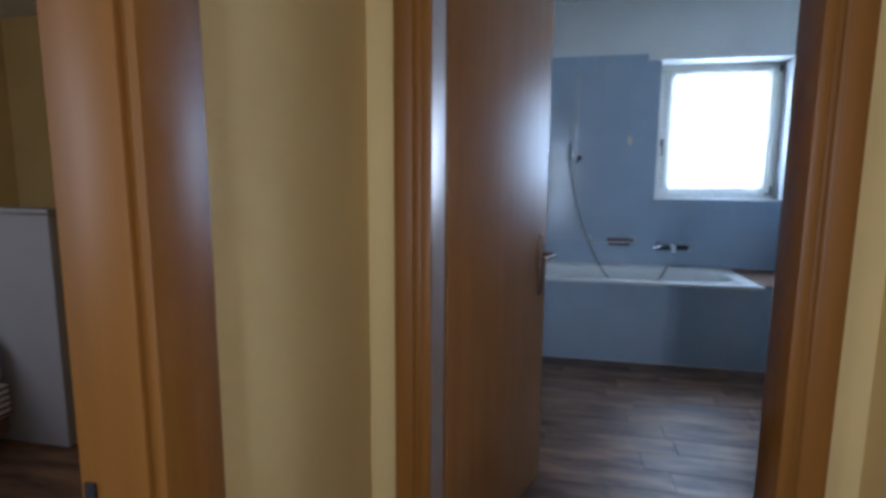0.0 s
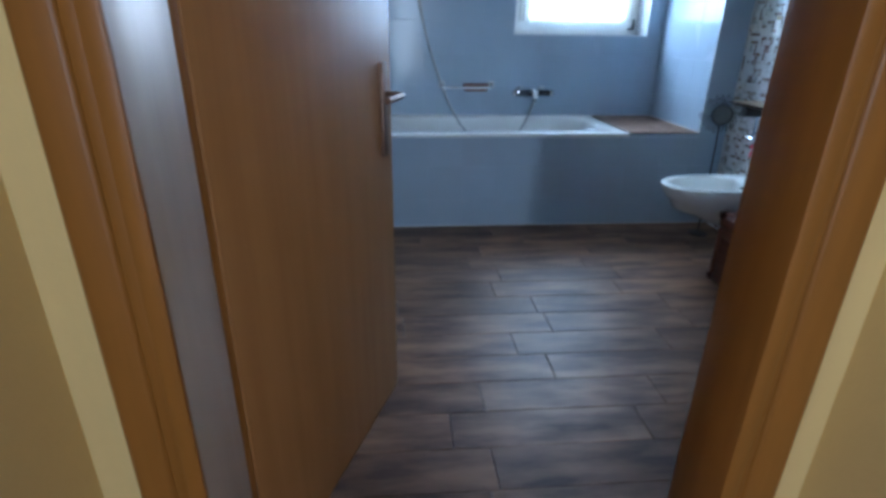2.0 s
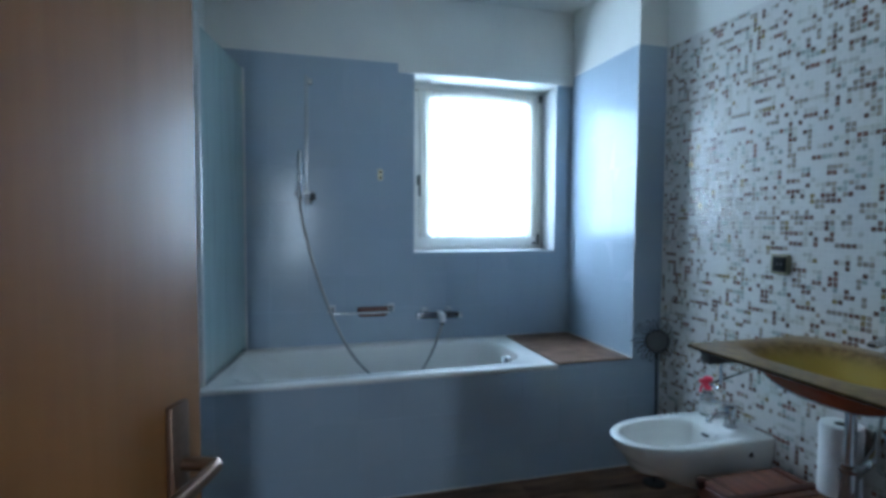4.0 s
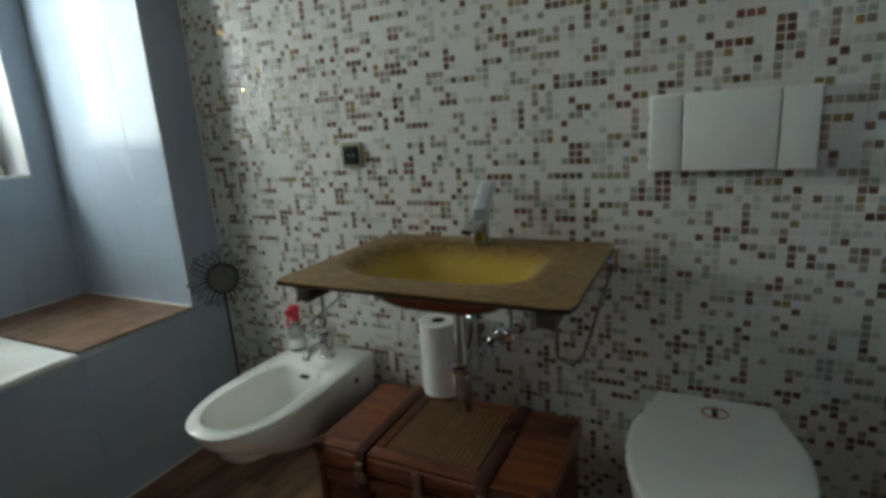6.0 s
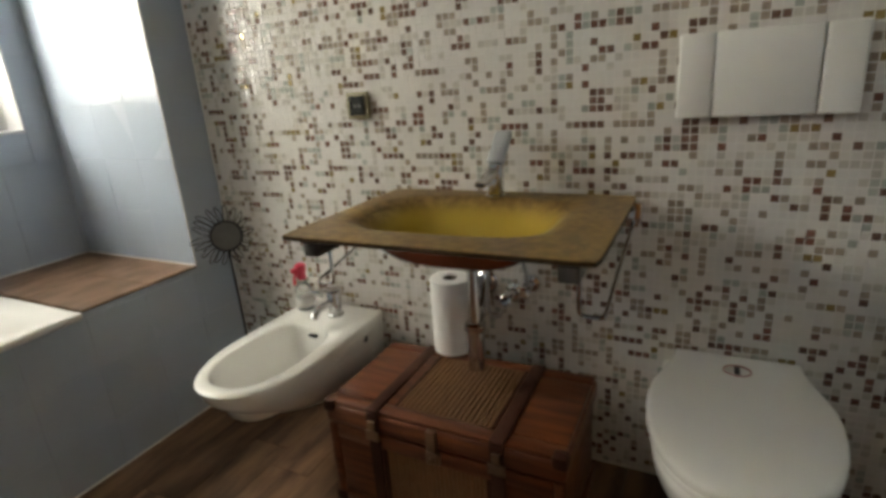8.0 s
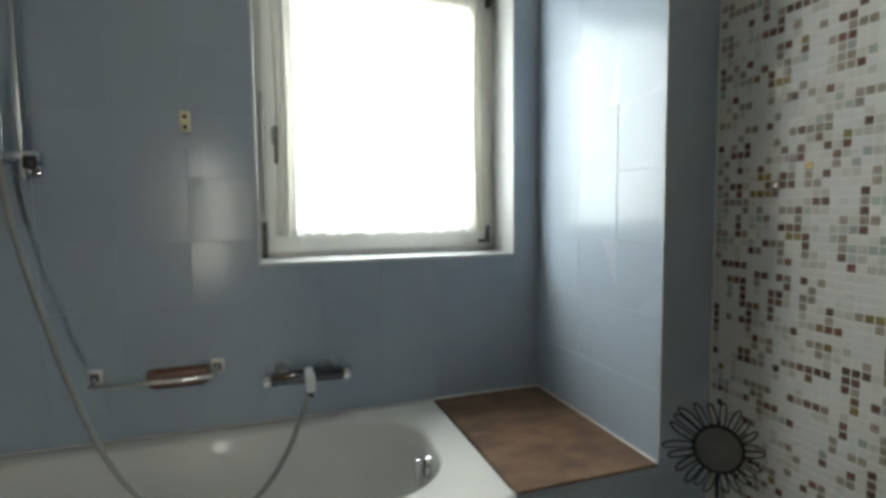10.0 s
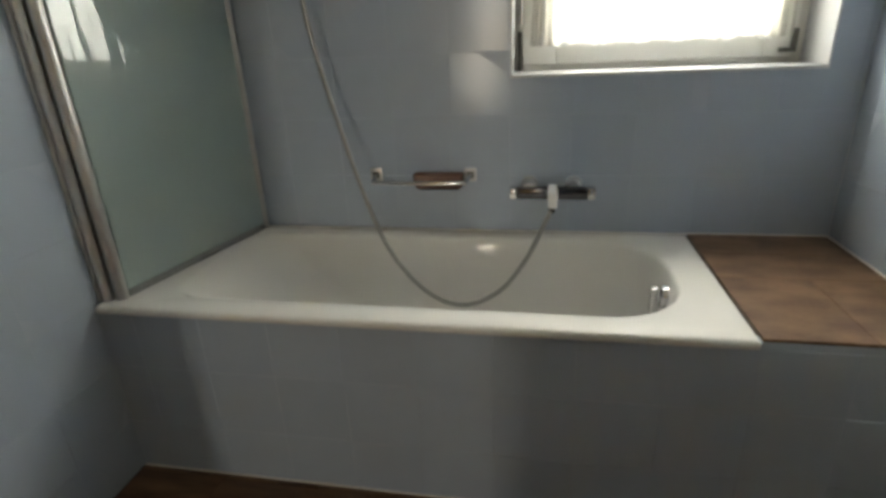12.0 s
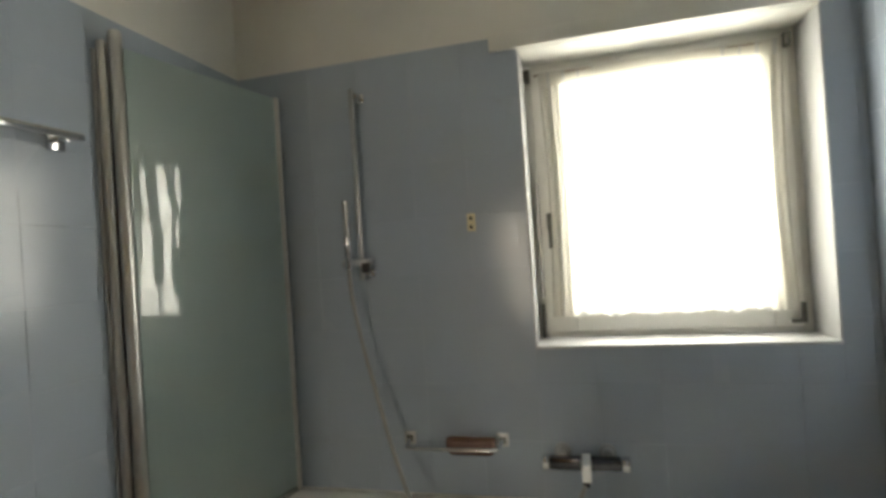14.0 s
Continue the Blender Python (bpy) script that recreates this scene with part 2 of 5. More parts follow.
# ---- building helpers ----
def origin(ob):
    v = Vector(ob.location)
    while ob.parent:
        ob = ob.parent
        v += ob.location
    return v


def finish(name, bm, material, smooth):
    bmesh.ops.recalc_face_normals(bm, faces=bm.faces)
    me = bpy.data.meshes.new(name)
    bm.to_mesh(me)
    bm.free()
    for m in material if isinstance(material, (list, tuple)) else (material,):
        me.materials.append(m)
    if smooth:
        me.polygons.foreach_set("use_smooth", [True] * len(me.polygons))
        me.set_sharp_from_angle(angle=radians(smooth if smooth > 1 else 40))
    return me


def part(name, bm, material, parent, label="", smooth=40):
    """One mesh under a thing or a part; the bmesh is in world coordinates."""
    bmesh.ops.translate(bm, verts=bm.verts, vec=-origin(parent))
    ob = new(name, finish(name, bm, material, smooth))
    ob.parent = parent
    return tagged(ob, label)


def thing(name, at, label, category, group=""):
    ob = new(name)
    ob.location = at
    ob.empty_display_size = 0.05
    return tagged(ob, label, category, group)


def single(name, bm, material, label, category, smooth=40, kind="", group=""):
    return tagged(new(name, finish(name, bm, material, smooth)), label, category, group, kind)


def box(bm, x0, x1, y0, y1, z0, z1, bevel=0.0, segments=2, material=0, m=None):
    made = bmesh.ops.create_cube(bm, size=1)["verts"]
    for v in made:
        v.co = Vector((x0 + (v.co.x + 0.5) * (x1 - x0), y0 + (v.co.y + 0.5) * (y1 - y0), z0 + (v.co.z + 0.5) * (z1 - z0)))
    if m is not None:
        bmesh.ops.transform(bm, matrix=m, verts=made)
    faces = list({f for v in made for f in v.link_faces})
    for f in faces:
        f.material_index = material
    if bevel:
        edges = list({e for v in made for e in v.link_edges})
        bmesh.ops.bevel(bm, geom=edges, offset=bevel, segments=segments, affect="EDGES", profile=0.5)
    return bm


def loft(bm, rings, cap0=True, cap1=True, material=0):
    rows = [[bm.verts.new(p) for p in r] for r in rings]
    n = len(rows[0])
    for a, b in zip(rows, rows[1:]):
        for i in range(n):
            bm.faces.new((a[i], a[(i + 1) % n], b[(i + 1) % n], b[i])).material_index = material
    if cap0:
        bm.faces.new(rows[0][::-1]).material_index = material
    if cap1:
        bm.faces.new(rows[-1]).material_index = material
    return rows


def tube(bm, pts, r, seg=10, closed=False, smooth=0):
    """A round bar along points; smooth: extra points between each two."""
    pts = [Vector(p) for p in pts]
    if smooth:
        fine = []
        n = len(pts)
        for i in range(n if closed else n - 1):
            p1, p2 = pts[i], pts[(i + 1) % n]
            p0 = pts[i - 1] if (closed or i > 0) else p1
            p3 = pts[(i + 2) % n] if (closed or i < n - 2) else p2
            for k in range(smooth):
                t = k / smooth
                fine.append(0.5 * (2 * p1 + (p2 - p0) * t + (2 * p0 - 5 * p1 + 4 * p2 - p3) * t * t + (3 * p1 - p0 - 3 * p2 + p3) * t ** 3))
        if not closed:
            fine.append(pts[-1])
        pts = fine
    n = len(pts)
    rings, side = [], None
    for i, p in enumerate(pts):
        a = pts[i - 1] if (closed or i > 0) else p
        b = pts[(i + 1) % n] if (closed or i < n - 1) else p
        d = (b - a).normalized()
        if side is None:
            side = d.orthogonal().normalized()
        side = (side - d * side.dot(d)).normalized()
        up = d.cross(side)
        rr = r[i * (len(r) - 1) // max(n - 1, 1)] if isinstance(r, (list, tuple)) else r
        rings.append([p + rr * (math.cos(2 * math.pi * k / seg) * side + math.sin(2 * math.pi * k / seg) * up) for k in range(seg)])
    if closed:
        rows = [[bm.verts.new(q) for q in ring] for ring in rings]
        for i in range(n):
            a, b = rows[i], rows[(i + 1) % n]
            for k in range(seg):
                bm.faces.new((a[k], a[(k + 1) % seg], b[(k + 1) % seg], b[k]))
    else:
        loft(bm, rings)
    return bm


def lathe(bm, base, axis, profile, seg=28):
    """profile: (distance along the axis, radius) pairs."""
    base, axis = Vector(base), Vector(axis).normalized()
    s = axis.orthogonal().normalized()
    u = axis.cross(s)
    loft(bm, [[base + axis * h + r * (math.cos(2 * math.pi * k / seg) * s + math.sin(2 * math.pi * k / seg) * u) for k in range(seg)] for h, r in profile])
    return bm


def rrect(x0, x1, y0, y1, radii, n=12):
    """A rectangle's outline with rounded corners (order: x1y1, x0y1, x0y0, x1y0)."""
    pts = []
    for (cx, cy, sx, sy, a0), r in zip(((x1, y1, -1, -1, 0), (x0, y1, 1, -1, 90), (x0, y0, 1, 1, 180), (x1, y0, -1, 1, 270)), radii):
        for k in range(n + 1):
            a = radians(a0 + 90 * k / n)
            pts.append((cx + sx * r + r * math.cos(a), cy + sy * r + r * math.sin(a)))
    out = []
    for i, p in enumerate(pts):
        q = pts[(i + 1) % len(pts)]
        out.append(p)
        if (i + 1) % (n + 1) == 0:
            out += [(p[0] + (q[0] - p[0]) * k / 8, p[1] + (q[1] - p[1]) * k / 8) for k in range(1, 8)]
    return out


def oval(cx, cy, a, b, n=72, power=2.0):
    pts = []
    for k in range(n):
        t = 2 * math.pi * k / n
        c, s = math.cos(t), math.sin(t)
        pts.append((cx + a * math.copysign(abs(c) ** (2 / power), c), cy + b * math.copysign(abs(s) ** (2 / power), s)))
    return pts


def wall(name, label, x0, x1, y0, y1, z0, z1, material, holes=(), axis="x"):
    """A thick wall along an axis, with rectangular holes (a0, a1, z0, z1) through it."""
    bm = bmesh.new()
    a0, a1 = (x0, x1) if axis == "x" else (y0, y1)
    cuts = sorted({a0, a1, *[h[0] for h in holes], *[h[1] for h in holes]})
    for p, q in zip(cuts, cuts[1:]):
        spans, here = [(z0, z1)], [h for h in holes if h[0] <= p and h[1] >= q]
        for h in here:
            spans = [s for (u, v) in spans for s in ((u, min(v, h[2])), (max(u, h[3]), v)) if s[1] - s[0] > 1e-5]
        for u, v in spans:
            if axis == "x":
                box(bm, p, q, y0, y1, u, v)
            else:
                box(bm, x0, x1, p, q, u, v)
    bmesh.ops.remove_doubles(bm, verts=bm.verts, dist=1e-5)
    return single(name, bm, material, label, "wall", smooth=0, kind="structure")


# ---- the setting ----
XM, YP, ZT, ZC, YD, YH = 2.295, -0.675, 2.18, 2.58, -2.94, -3.06
RIM = 0.567
WX0, WX1, WZ0, WZ1 = 1.107, 2.026, 1.092, 2.125
DX0, DX1, DZ = 0.036, 0.845, 2.05
T = 0.008

floor = single("floor", box(bmesh.new(), -0.15, 2.5, -3.0, 0.2, -0.2, -0.006), M_GROUT, "dark brown wood-look tiled bathroom floor", "floor", 0, "structure")
hall_floor = single("hall_floor", box(bmesh.new(), -4.55, 1.3, -6.3, -3.0, -0.2, 0.0), M_PLANK, "dark brown wood-look hall floor", "floor", 0, "structure")
bedroom_floor = single("bedroom_floor", box(bmesh.new(), -4.55, -0.2, -3.0, -0.3, -0.2, 0.0), M_PLANK, "dark brown wood-look bedroom floor", "floor", 0, "structure")
ceiling = single("ceiling", box(bmesh.new(), -4.6, 2.6, -6.3, 0.5, ZC, ZC + 0.15), M_CEILING, "white painted ceiling", "ceiling", 0, "structure")
wall_window = wall("wall_window", "blue-grey tiled wall with white plaster above", -0.15, 2.6, T, 0.34, 0, ZC, M_PLASTER, [(WX0, WX1, WZ0, WZ1 + 0.02)])
wall_left = wall("wall_left", "blue-grey tiled bathroom wall with white plaster above", -0.13, -T, YD, T, 0, ZC, M_PLASTER, axis="y")
wall_mosaic = wall("wall_mosaic", "wall of small white, brown, grey and gold glass mosaic", XM + 0.005, XM + 0.2, YD, T, 0, ZC, M_PLASTER, axis="y")
wall_door = wall("wall_door", "yellow painted hall wall, tiled on the bathroom side", -0.13, 2.6, YH, YD, 0, ZC, M_HALL, [(DX0 - 0.035, DX1 + 0.055, -1, DZ + 0.02)])
pier = single("wall_pier", box(bmesh.new(), 2.128 + T, XM + 0.005, YP + T, T, 0, ZC), M_PLASTER, "blue-grey tiled pier between the bath shelf and the mosaic wall", "wall", 0, "structure")
wall_hall_left = wall("wall_hall_left", "yellow painted hall wall with a doorway", -0.225, -0.13, -6.2, YH, 0, ZC, M_HALL, [(-4.72, -3.82, -1, DZ)], axis="y")
# the opening in the right hall wall is added for the unseen fill lamp
wall_hall_right = wall("wall_hall_right", "yellow painted hall wall with an opening added for a fill lamp", 1.03, 1.2, -6.2, YH, 0, ZC, M_HALL, [(-5.4, -4.6, 0.9, 2.1)], axis="y")
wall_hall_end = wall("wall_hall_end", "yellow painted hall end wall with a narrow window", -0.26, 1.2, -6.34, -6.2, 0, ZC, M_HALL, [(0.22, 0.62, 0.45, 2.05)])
wall("wall_bedroom_far", "yellow painted bedroom wall", -4.52, -4.37, -6.2, -0.3, 0, ZC, M_HALL, axis="y")
wall("wall_bedroom_side", "yellow painted bedroom wall", -4.37, -0.225, -0.45, -0.3, 0, ZC, M_HALL)
wall("wall_bedroom_end", "yellow painted bedroom wall with a window", -4.37, -0.225, -6.2, -6.05, 0, ZC, M_HALL, [(-3.1, -2.1, 1.0, 2.2)])
wall("wall_bedroom_near", "yellow painted bedroom wall", -0.225, -0.13, YH, -0.3, 0, ZC, M_HALL, axis="y")
bath_panel = single("bath_panel", box(bmesh.new(), -T, 2.128 + T, YP + T, YP + 0.05, 0, RIM - 0.024), M_JOINT, "blue-grey tiled front of the bathtub", "wall", 0, "structure")

# backing for the tiled faces, up to the tile line
def backing(name, x0, x1, y0, y1, z0, z1, parent, material=M_JOINT):
    return part(name, box(bmesh.new(), x0, x1, y0, y1, z0, z1), material, parent, smooth=0)


backing("tile_bed", 0, WX0, 0.0008, T, 0, ZT, wall_window)
backing("tile_bed", WX0, WX1, 0.0008, T, 0, WZ0, wall_window)
backing("tile_bed", WX1, 2.128, 0.0008, T, 0, ZT, wall_window)
backing("tile_bed", -T, -0.0008, YD, 0.0, 0, ZT, wall_left)
backing("tile_bed", 2.1288, 2.128 + T, YP, 0.0008, 0, ZT, pier)
backing("tile_bed", 2.128 + T, XM + 0.003, YP + 0.0008, YP + T, 0, ZT, pier)
backing("tile_bed", 0.0, 2.128 + T, YP + 0.0008, YP + T, 0, RIM - 0.0245, bath_panel)
backing("tile_bed", DX1 + 0.10, XM, YD, YD + 0.004, 0, ZT, wall_door)

# ---- window ----
window = new("window_1")
tagged(window, "white varnished casement window with a sheer curtain", "window", kind="structure")
window.location = (1.566, 0.19, WZ0)
FY = 0.185
bm = bmesh.new()
for x0, x1, z0, z1 in ((WX0, WX0 + 0.035, WZ0, WZ1), (WX1 - 0.035, WX1, WZ0, WZ1), (WX0 + 0.035, WX1 - 0.035, WZ0, WZ0 + 0.03), (WX0 + 0.035, WX1 - 0.035, WZ1 - 0.035, WZ1)):
    box(bm, x0, x1, FY, FY + 0.06, z0, z1, 0.003)
part("window_frame", bm, M_WINFRAME, window)
bm = bmesh.new()
sx0, sx1, sz0, sz1 = WX0 + 0.034, WX1 - 0.034, WZ0 + 0.026, WZ1 - 0.03
for x0, x1, z0, z1 in ((sx0, sx0 + 0.112, sz0, sz1), (sx1 - 0.09, sx1, sz0, sz1), (sx0 + 0.112, sx1 - 0.09, sz0, sz0 + 0.085), (sx0 + 0.112, sx1 - 0.09, sz1 - 0.068, sz1)):
    box(bm, x0, x1, FY - 0.018, FY + 0.045, z0, z1, 0.005)
sash = part("sash", bm, M_WINFRAME, window, "white sash")
pane = part("pane", box(bmesh.new(), sx0 + 0.107, sx1 - 0.085, FY + 0.015, FY + 0.021, sz0 + 0.08, sz1 - 0.063), M_PANE, sash, "clear glass", 0)
pane.visible_shadow = False
bm = bmesh.new()
box(bm, 1.163, 1.187, FY - 0.026, FY - 0.017, 1.50, 1.56, 0.003)
box(bm, 1.167, 1.183, FY - 0.052, FY - 0.024, 1.545, 1.56, 0.003)
box(bm, 1.168, 1.182, FY - 0.056, FY - 0.044, 1.43, 1.56, 0.004)
part("window_handle", bm, M_GUN, sash, "grey metal window handle")
part("tilt_rod", tube(bmesh.new(), [(1.135, FY - 0.026, 1.25), (1.135, FY - 0.026, 1.68)], 0.008), M_STEEL, window, "grey metal sliding rod")
part("hinge", box(bmesh.new(), 1.122, 1.136, FY - 0.034, FY - 0.017, 1.10, 1.225, 0.003), M_GUN, window, "dark metal hinge")
for x, z in ((1.125, 2.075), (1.985, 2.075)):
    part("bracket", box(bmesh.new(), x - 0.011, x + 0.011, FY - 0.05, FY - 0.017, z - 0.022, z + 0.022, 0.004), M_GUN, window, "dark bracket")
bm = bmesh.new()
box(bm, 1.975, 1.992, FY - 0.034, FY - 0.017, 1.14, 1.2, 0.003)
box(bm, 1.945, 1.992, FY - 0.034, FY - 0.017, 1.13, 1.144, 0.003)
part("corner_hinge", bm, M_GUN, window, "dark metal corner hinge")
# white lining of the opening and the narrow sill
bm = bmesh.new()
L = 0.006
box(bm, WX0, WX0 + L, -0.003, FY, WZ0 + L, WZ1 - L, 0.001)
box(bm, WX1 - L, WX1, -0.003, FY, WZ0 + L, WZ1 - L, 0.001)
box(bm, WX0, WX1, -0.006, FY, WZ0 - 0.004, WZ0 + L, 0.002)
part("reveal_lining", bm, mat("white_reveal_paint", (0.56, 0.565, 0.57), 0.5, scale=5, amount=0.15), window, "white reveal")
# board of the roller shutter box over the window
bm = bmesh.new()
box(bm, WX0 + 0.001, WX1 - 0.001, -0.001, FY + 0.07, WZ1, WZ1 + 0.015, 0.002)
box(bm, 1.015, 2.127, -0.024, -0.0015, WZ1 + 0.002, WZ1 + 0.058, 0.003)
single("shutter_box_cover", bm, M_PLASTER, "white cover board of the roller shutter box", "trim", kind="structure")

# sheer curtain on two thin rods on the sash
curtain = thing("curtain", (1.566, FY - 0.03, sz0 + 0.06), "sheer off-white curtain stretched over the window sash", "curtain")
bm = bmesh.new()
cols, rows_n = 110, 30
cx0, cx1, cz0, cz1 = sx0 + 0.025, sx1 - 0.02, sz0 + 0.06, sz1 - 0.012
grid = []
for j in range(rows_n + 1):
    v = j / rows_n
    line = []
    for i in range(cols + 1):
        u = i / cols
        pinch = 0.012 * math.sin(math.pi * v) * (2 * u - 1)
        fold = 0.006 * math.sin(u * 95 + 1.5 * math.sin(v * 3)) * (0.5 + abs(2 * u - 1)) + 0.003 * noise.noise(Vector((u * 20, v * 4, 3)))
        line.append(bm.verts.new((cx0 + (cx1 - cx0) * u - pinch, FY - 0.032 + fold, cz0 + (cz1 - cz0) * v + 0.006 * math.sin(u * 40) * (1 - v))))
    grid.append(line)
for a, b in zip(grid, grid[1:]):
    for i in range(cols):
        bm.faces.new((a[i], a[i + 1], b[i + 1], b[i]))
part("cloth", bm, M_CURTAIN, curtain, "sheer off-white cloth", 80)


def hem(u0, u1, v0, v1):
    bm = bmesh.new()
    lines = []
    for j in range(25):
        v = v0 + (v1 - v0) * j / 24
        line = []
        for i in range(25):
            u = u0 + (u1 - u0) * i / 24
            pinch = 0.012 * math.sin(math.pi * v) * (2 * u - 1)
            line.append(bm.verts.new((cx0 + (cx1 - cx0) * u - pinch, FY - 0.041 + 0.004 * math.sin(u * 160), cz0 + (cz1 - cz0) * v)))
        lines.append(line)
    for p, q in zip(lines, lines[1:]):
        for i in range(24):
            bm.faces.new((p[i], p[i + 1], q[i + 1], q[i]))
    part("hem", bm, M_HEM, curtain, "denser cream hem", 80)


hem(0.0, 0.10, 0.0, 0.938)
hem(0.89, 1.0, 0.0, 0.938)
hem(0.0, 1.0, 0.939, 1.0)
part("rod", tube(bmesh.new(), [(sx0 + 0.01, FY - 0.034, cz1 - 0.008), (sx1 - 0.01, FY - 0.034, cz1 - 0.008)], 0.004), M_BRASS, curtain, "thin brass rod")

# ---- bathtub ----
tub = thing("bathtub", (0.85, -0.34, 0.0), "built-in cream enamel bathtub with a rounded end", "bathtub")
bm = bmesh.new()
x0, x1, y0, y1 = 0.002, 1.70, YP - 0.012, -0.002
rings = []
for inset, z, r in ((0.006, RIM - 0.024, 0.008), (0.0, RIM - 0.019, 0.012), (0.0, RIM - 0.008, 0.012), (0.004, RIM - 0.002, 0.012), (0.012, RIM, 0.014)):
    rings.append([(x, y, z) for x, y in rrect(x0 + inset, x1 - inset, y0 + inset, y1 - inset, (r,) * 4)])
ix0, ix1, iy0, iy1 = 0.155, 1.592, -0.605, -0.072
for ax0, ax1, ay0, ay1, z, rr, rl in (
        (0.0, 0.0, 0.0, 0.0, RIM, 0.21, 0.10), (0.012, 0.006, 0.006, 0.006, RIM - 0.004, 0.205, 0.10), (0.03, 0.012, 0.012, 0.012, RIM - 0.016, 0.20, 0.10),
        (0.10, 0.022, 0.024, 0.024, RIM - 0.08, 0.2, 0.12), (0.19, 0.04, 0.04, 0.04, RIM - 0.19, 0.2, 0.14), (0.30, 0.07, 0.06, 0.06, RIM - 0.31, 0.18, 0.14),
        (0.37, 0.10, 0.085, 0.085, RIM - 0.375, 0.16, 0.13), (0.45, 0.15, 0.12, 0.12, RIM - 0.40, 0.14, 0.12), (0.7, 0.5, 0.2, 0.2, RIM - 0.405, 0.06, 0.06)):
    rings.append([(x, y, z) for x, y in rrect(ix0 + ax0, ix1 - ax1, iy0 + ay0, iy1 - ay1, (rr, rl, rl, rr))])
loft(bm, rings, cap0=False, cap1=True)
part("shell", bm, M_TUB, tub, smooth=60)
overflow = part("overflow", lathe(bmesh.new(), (1.592, -0.345, 0.497), (-1, 0, 0.1), [(0, 0.034), (0.03, 0.034), (0.036, 0.03), (0.038, 0.01)]), M_CHROME, tub, "round chrome overflow")
bm = bmesh.new()
box(bm, 1.530, 1.556, -0.357, -0.333, 0.45, 0.53, 0.006)
part("lever", bm, M_CHROME, overflow, "chrome lever")
part("drain", lathe(bmesh.new(), (1.15, -0.34, RIM - 0.409), (0, 0, 1), [(0, 0.035), (0.006, 0.034), (0.009, 0.028), (0.01, 0.005)]), M_CHROME, tub, "chrome drain")

# tiled shelf beside the tub, laid with floor tiles
shelf = single("bath_shelf", box(bmesh.new(), 1.703, 2.128, YP + 0.032, -0.0005, RIM - 0.06, RIM - 0.006), M_GROUT, "brown wood-look tiled shelf at the end of the bathtub", "shelf", 0, "structure")
for a0, a1, b0, b1 in ((1.7025, 2.126, -0.172, -0.004), (1.7025, 2.126, -0.348, -0.1732), (1.7025, 1.93, -0.676, -0.3492), (1.9312, 2.126, -0.676, -0.3492)):
    part("tile", box(bmesh.new(), a0, a1, b0, b1, RIM - 0.006, RIM + 0.003, 0.001, 1), M_SHELF, shelf, smooth=0)
bm = bmesh.new()
tube(bm, [(1.70, -0.003, RIM + 0.003), (2.126, -0.003, RIM + 0.003)], 0.004, 6)
tube(bm, [(2.126, -0.003, RIM + 0.003), (2.126, YP, RIM + 0.003)], 0.004, 6)
tube(bm, [(0.01, -0.003, RIM + 0.001), (1.70, -0.003, RIM + 0.001)], 0.0035, 6)
tube(bm, [(0.002, YP - 0.003, 0.0), (2.29, YP - 0.003, 0.0)], 0.0035, 6)
tube(bm, [(2.128, YP, RIM), (2.128, YP, ZT)], 0.002, 6)
tube(bm, [(XM - 0.003, YP, 0.0), (XM - 0.003, YD, 0.0)], 0.004, 6)
single("silicone_joint", bm, M_SILICONE, "white silicone joints along bath, shelf and floor", "trim", kind="structure")

part("front_strip", box(bmesh.new(), 1.7005, 2.129, YP - 0.0002, YP + 0.03, RIM - 0.0235, RIM - 0.0065), M_TILE, bath_panel, smooth=0)

# ---- shower screen ----
screen = thing("shower_screen", (0.08, -0.33, RIM), "folded frosted green glass shower screen with metal posts", "shower screen")
pa, pb = Vector((0.062, -0.628, 0)), Vector((0.174, -0.032, 0))
d = (pb - pa).normalized()
nrm = Vector((-d.y, d.x, 0))
bm = bmesh.new()
q = [pa + d * 0.012 + nrm * 0.003, pb + nrm * 0.003, pb - nrm * 0.003, pa + d * 0.012 - nrm * 0.003]
loft(bm, [[(p.x, p.y, RIM + 0.022) for p in q], [(p.x, p.y, 2.075) for p in q]])
part("glass", bm, M_SCREEN, screen, "frosted pale green glass", 0)
bm = bmesh.new()
lathe(bm, (0.052, -0.63, RIM + 0.002), (0, 0, 1), [(0, 0.0175), (1.545, 0.0175), (1.553, 0.014), (1.556, 0.006)])
part("post", bm, M_STEEL, screen, "rounded aluminium post")
bm = bmesh.new()
lathe(bm, (0.022, -0.647, RIM + 0.002), (0, 0, 1), [(0, 0.0135), (1.52, 0.0135), (1.525, 0.009)])
part("wall_profile", bm, M_STEEL, screen, "aluminium wall profile")
bm = bmesh.new()
box(bm, 0.0005, 0.011, -0.664, -0.634, RIM + 0.004, 2.07, 0.003)
part("channel", bm, M_STEEL, screen, "aluminium wall channel")
bm = bmesh.new()
lathe(bm, (pb.x, pb.y + 0.008, RIM + 0.004), (0, 0, 1), [(0, 0.0135), (1.505, 0.0135), (1.51, 0.009)], 16)
part("edge_profile", bm, M_STEEL, screen, "thin aluminium edge profile")
q = [pa + d * 0.012 + nrm * 0.006, pb + nrm * 0.006, pb - nrm * 0.006, pa + d * 0.012 - nrm * 0.006]
bm = bmesh.new()
loft(bm, [[(p.x, p.y, RIM + 0.003) for p in q], [(p.x, p.y, RIM + 0.024) for p in q]])
part("seal", bm, M_BOTTLE, screen, "clear seal strip", 0)

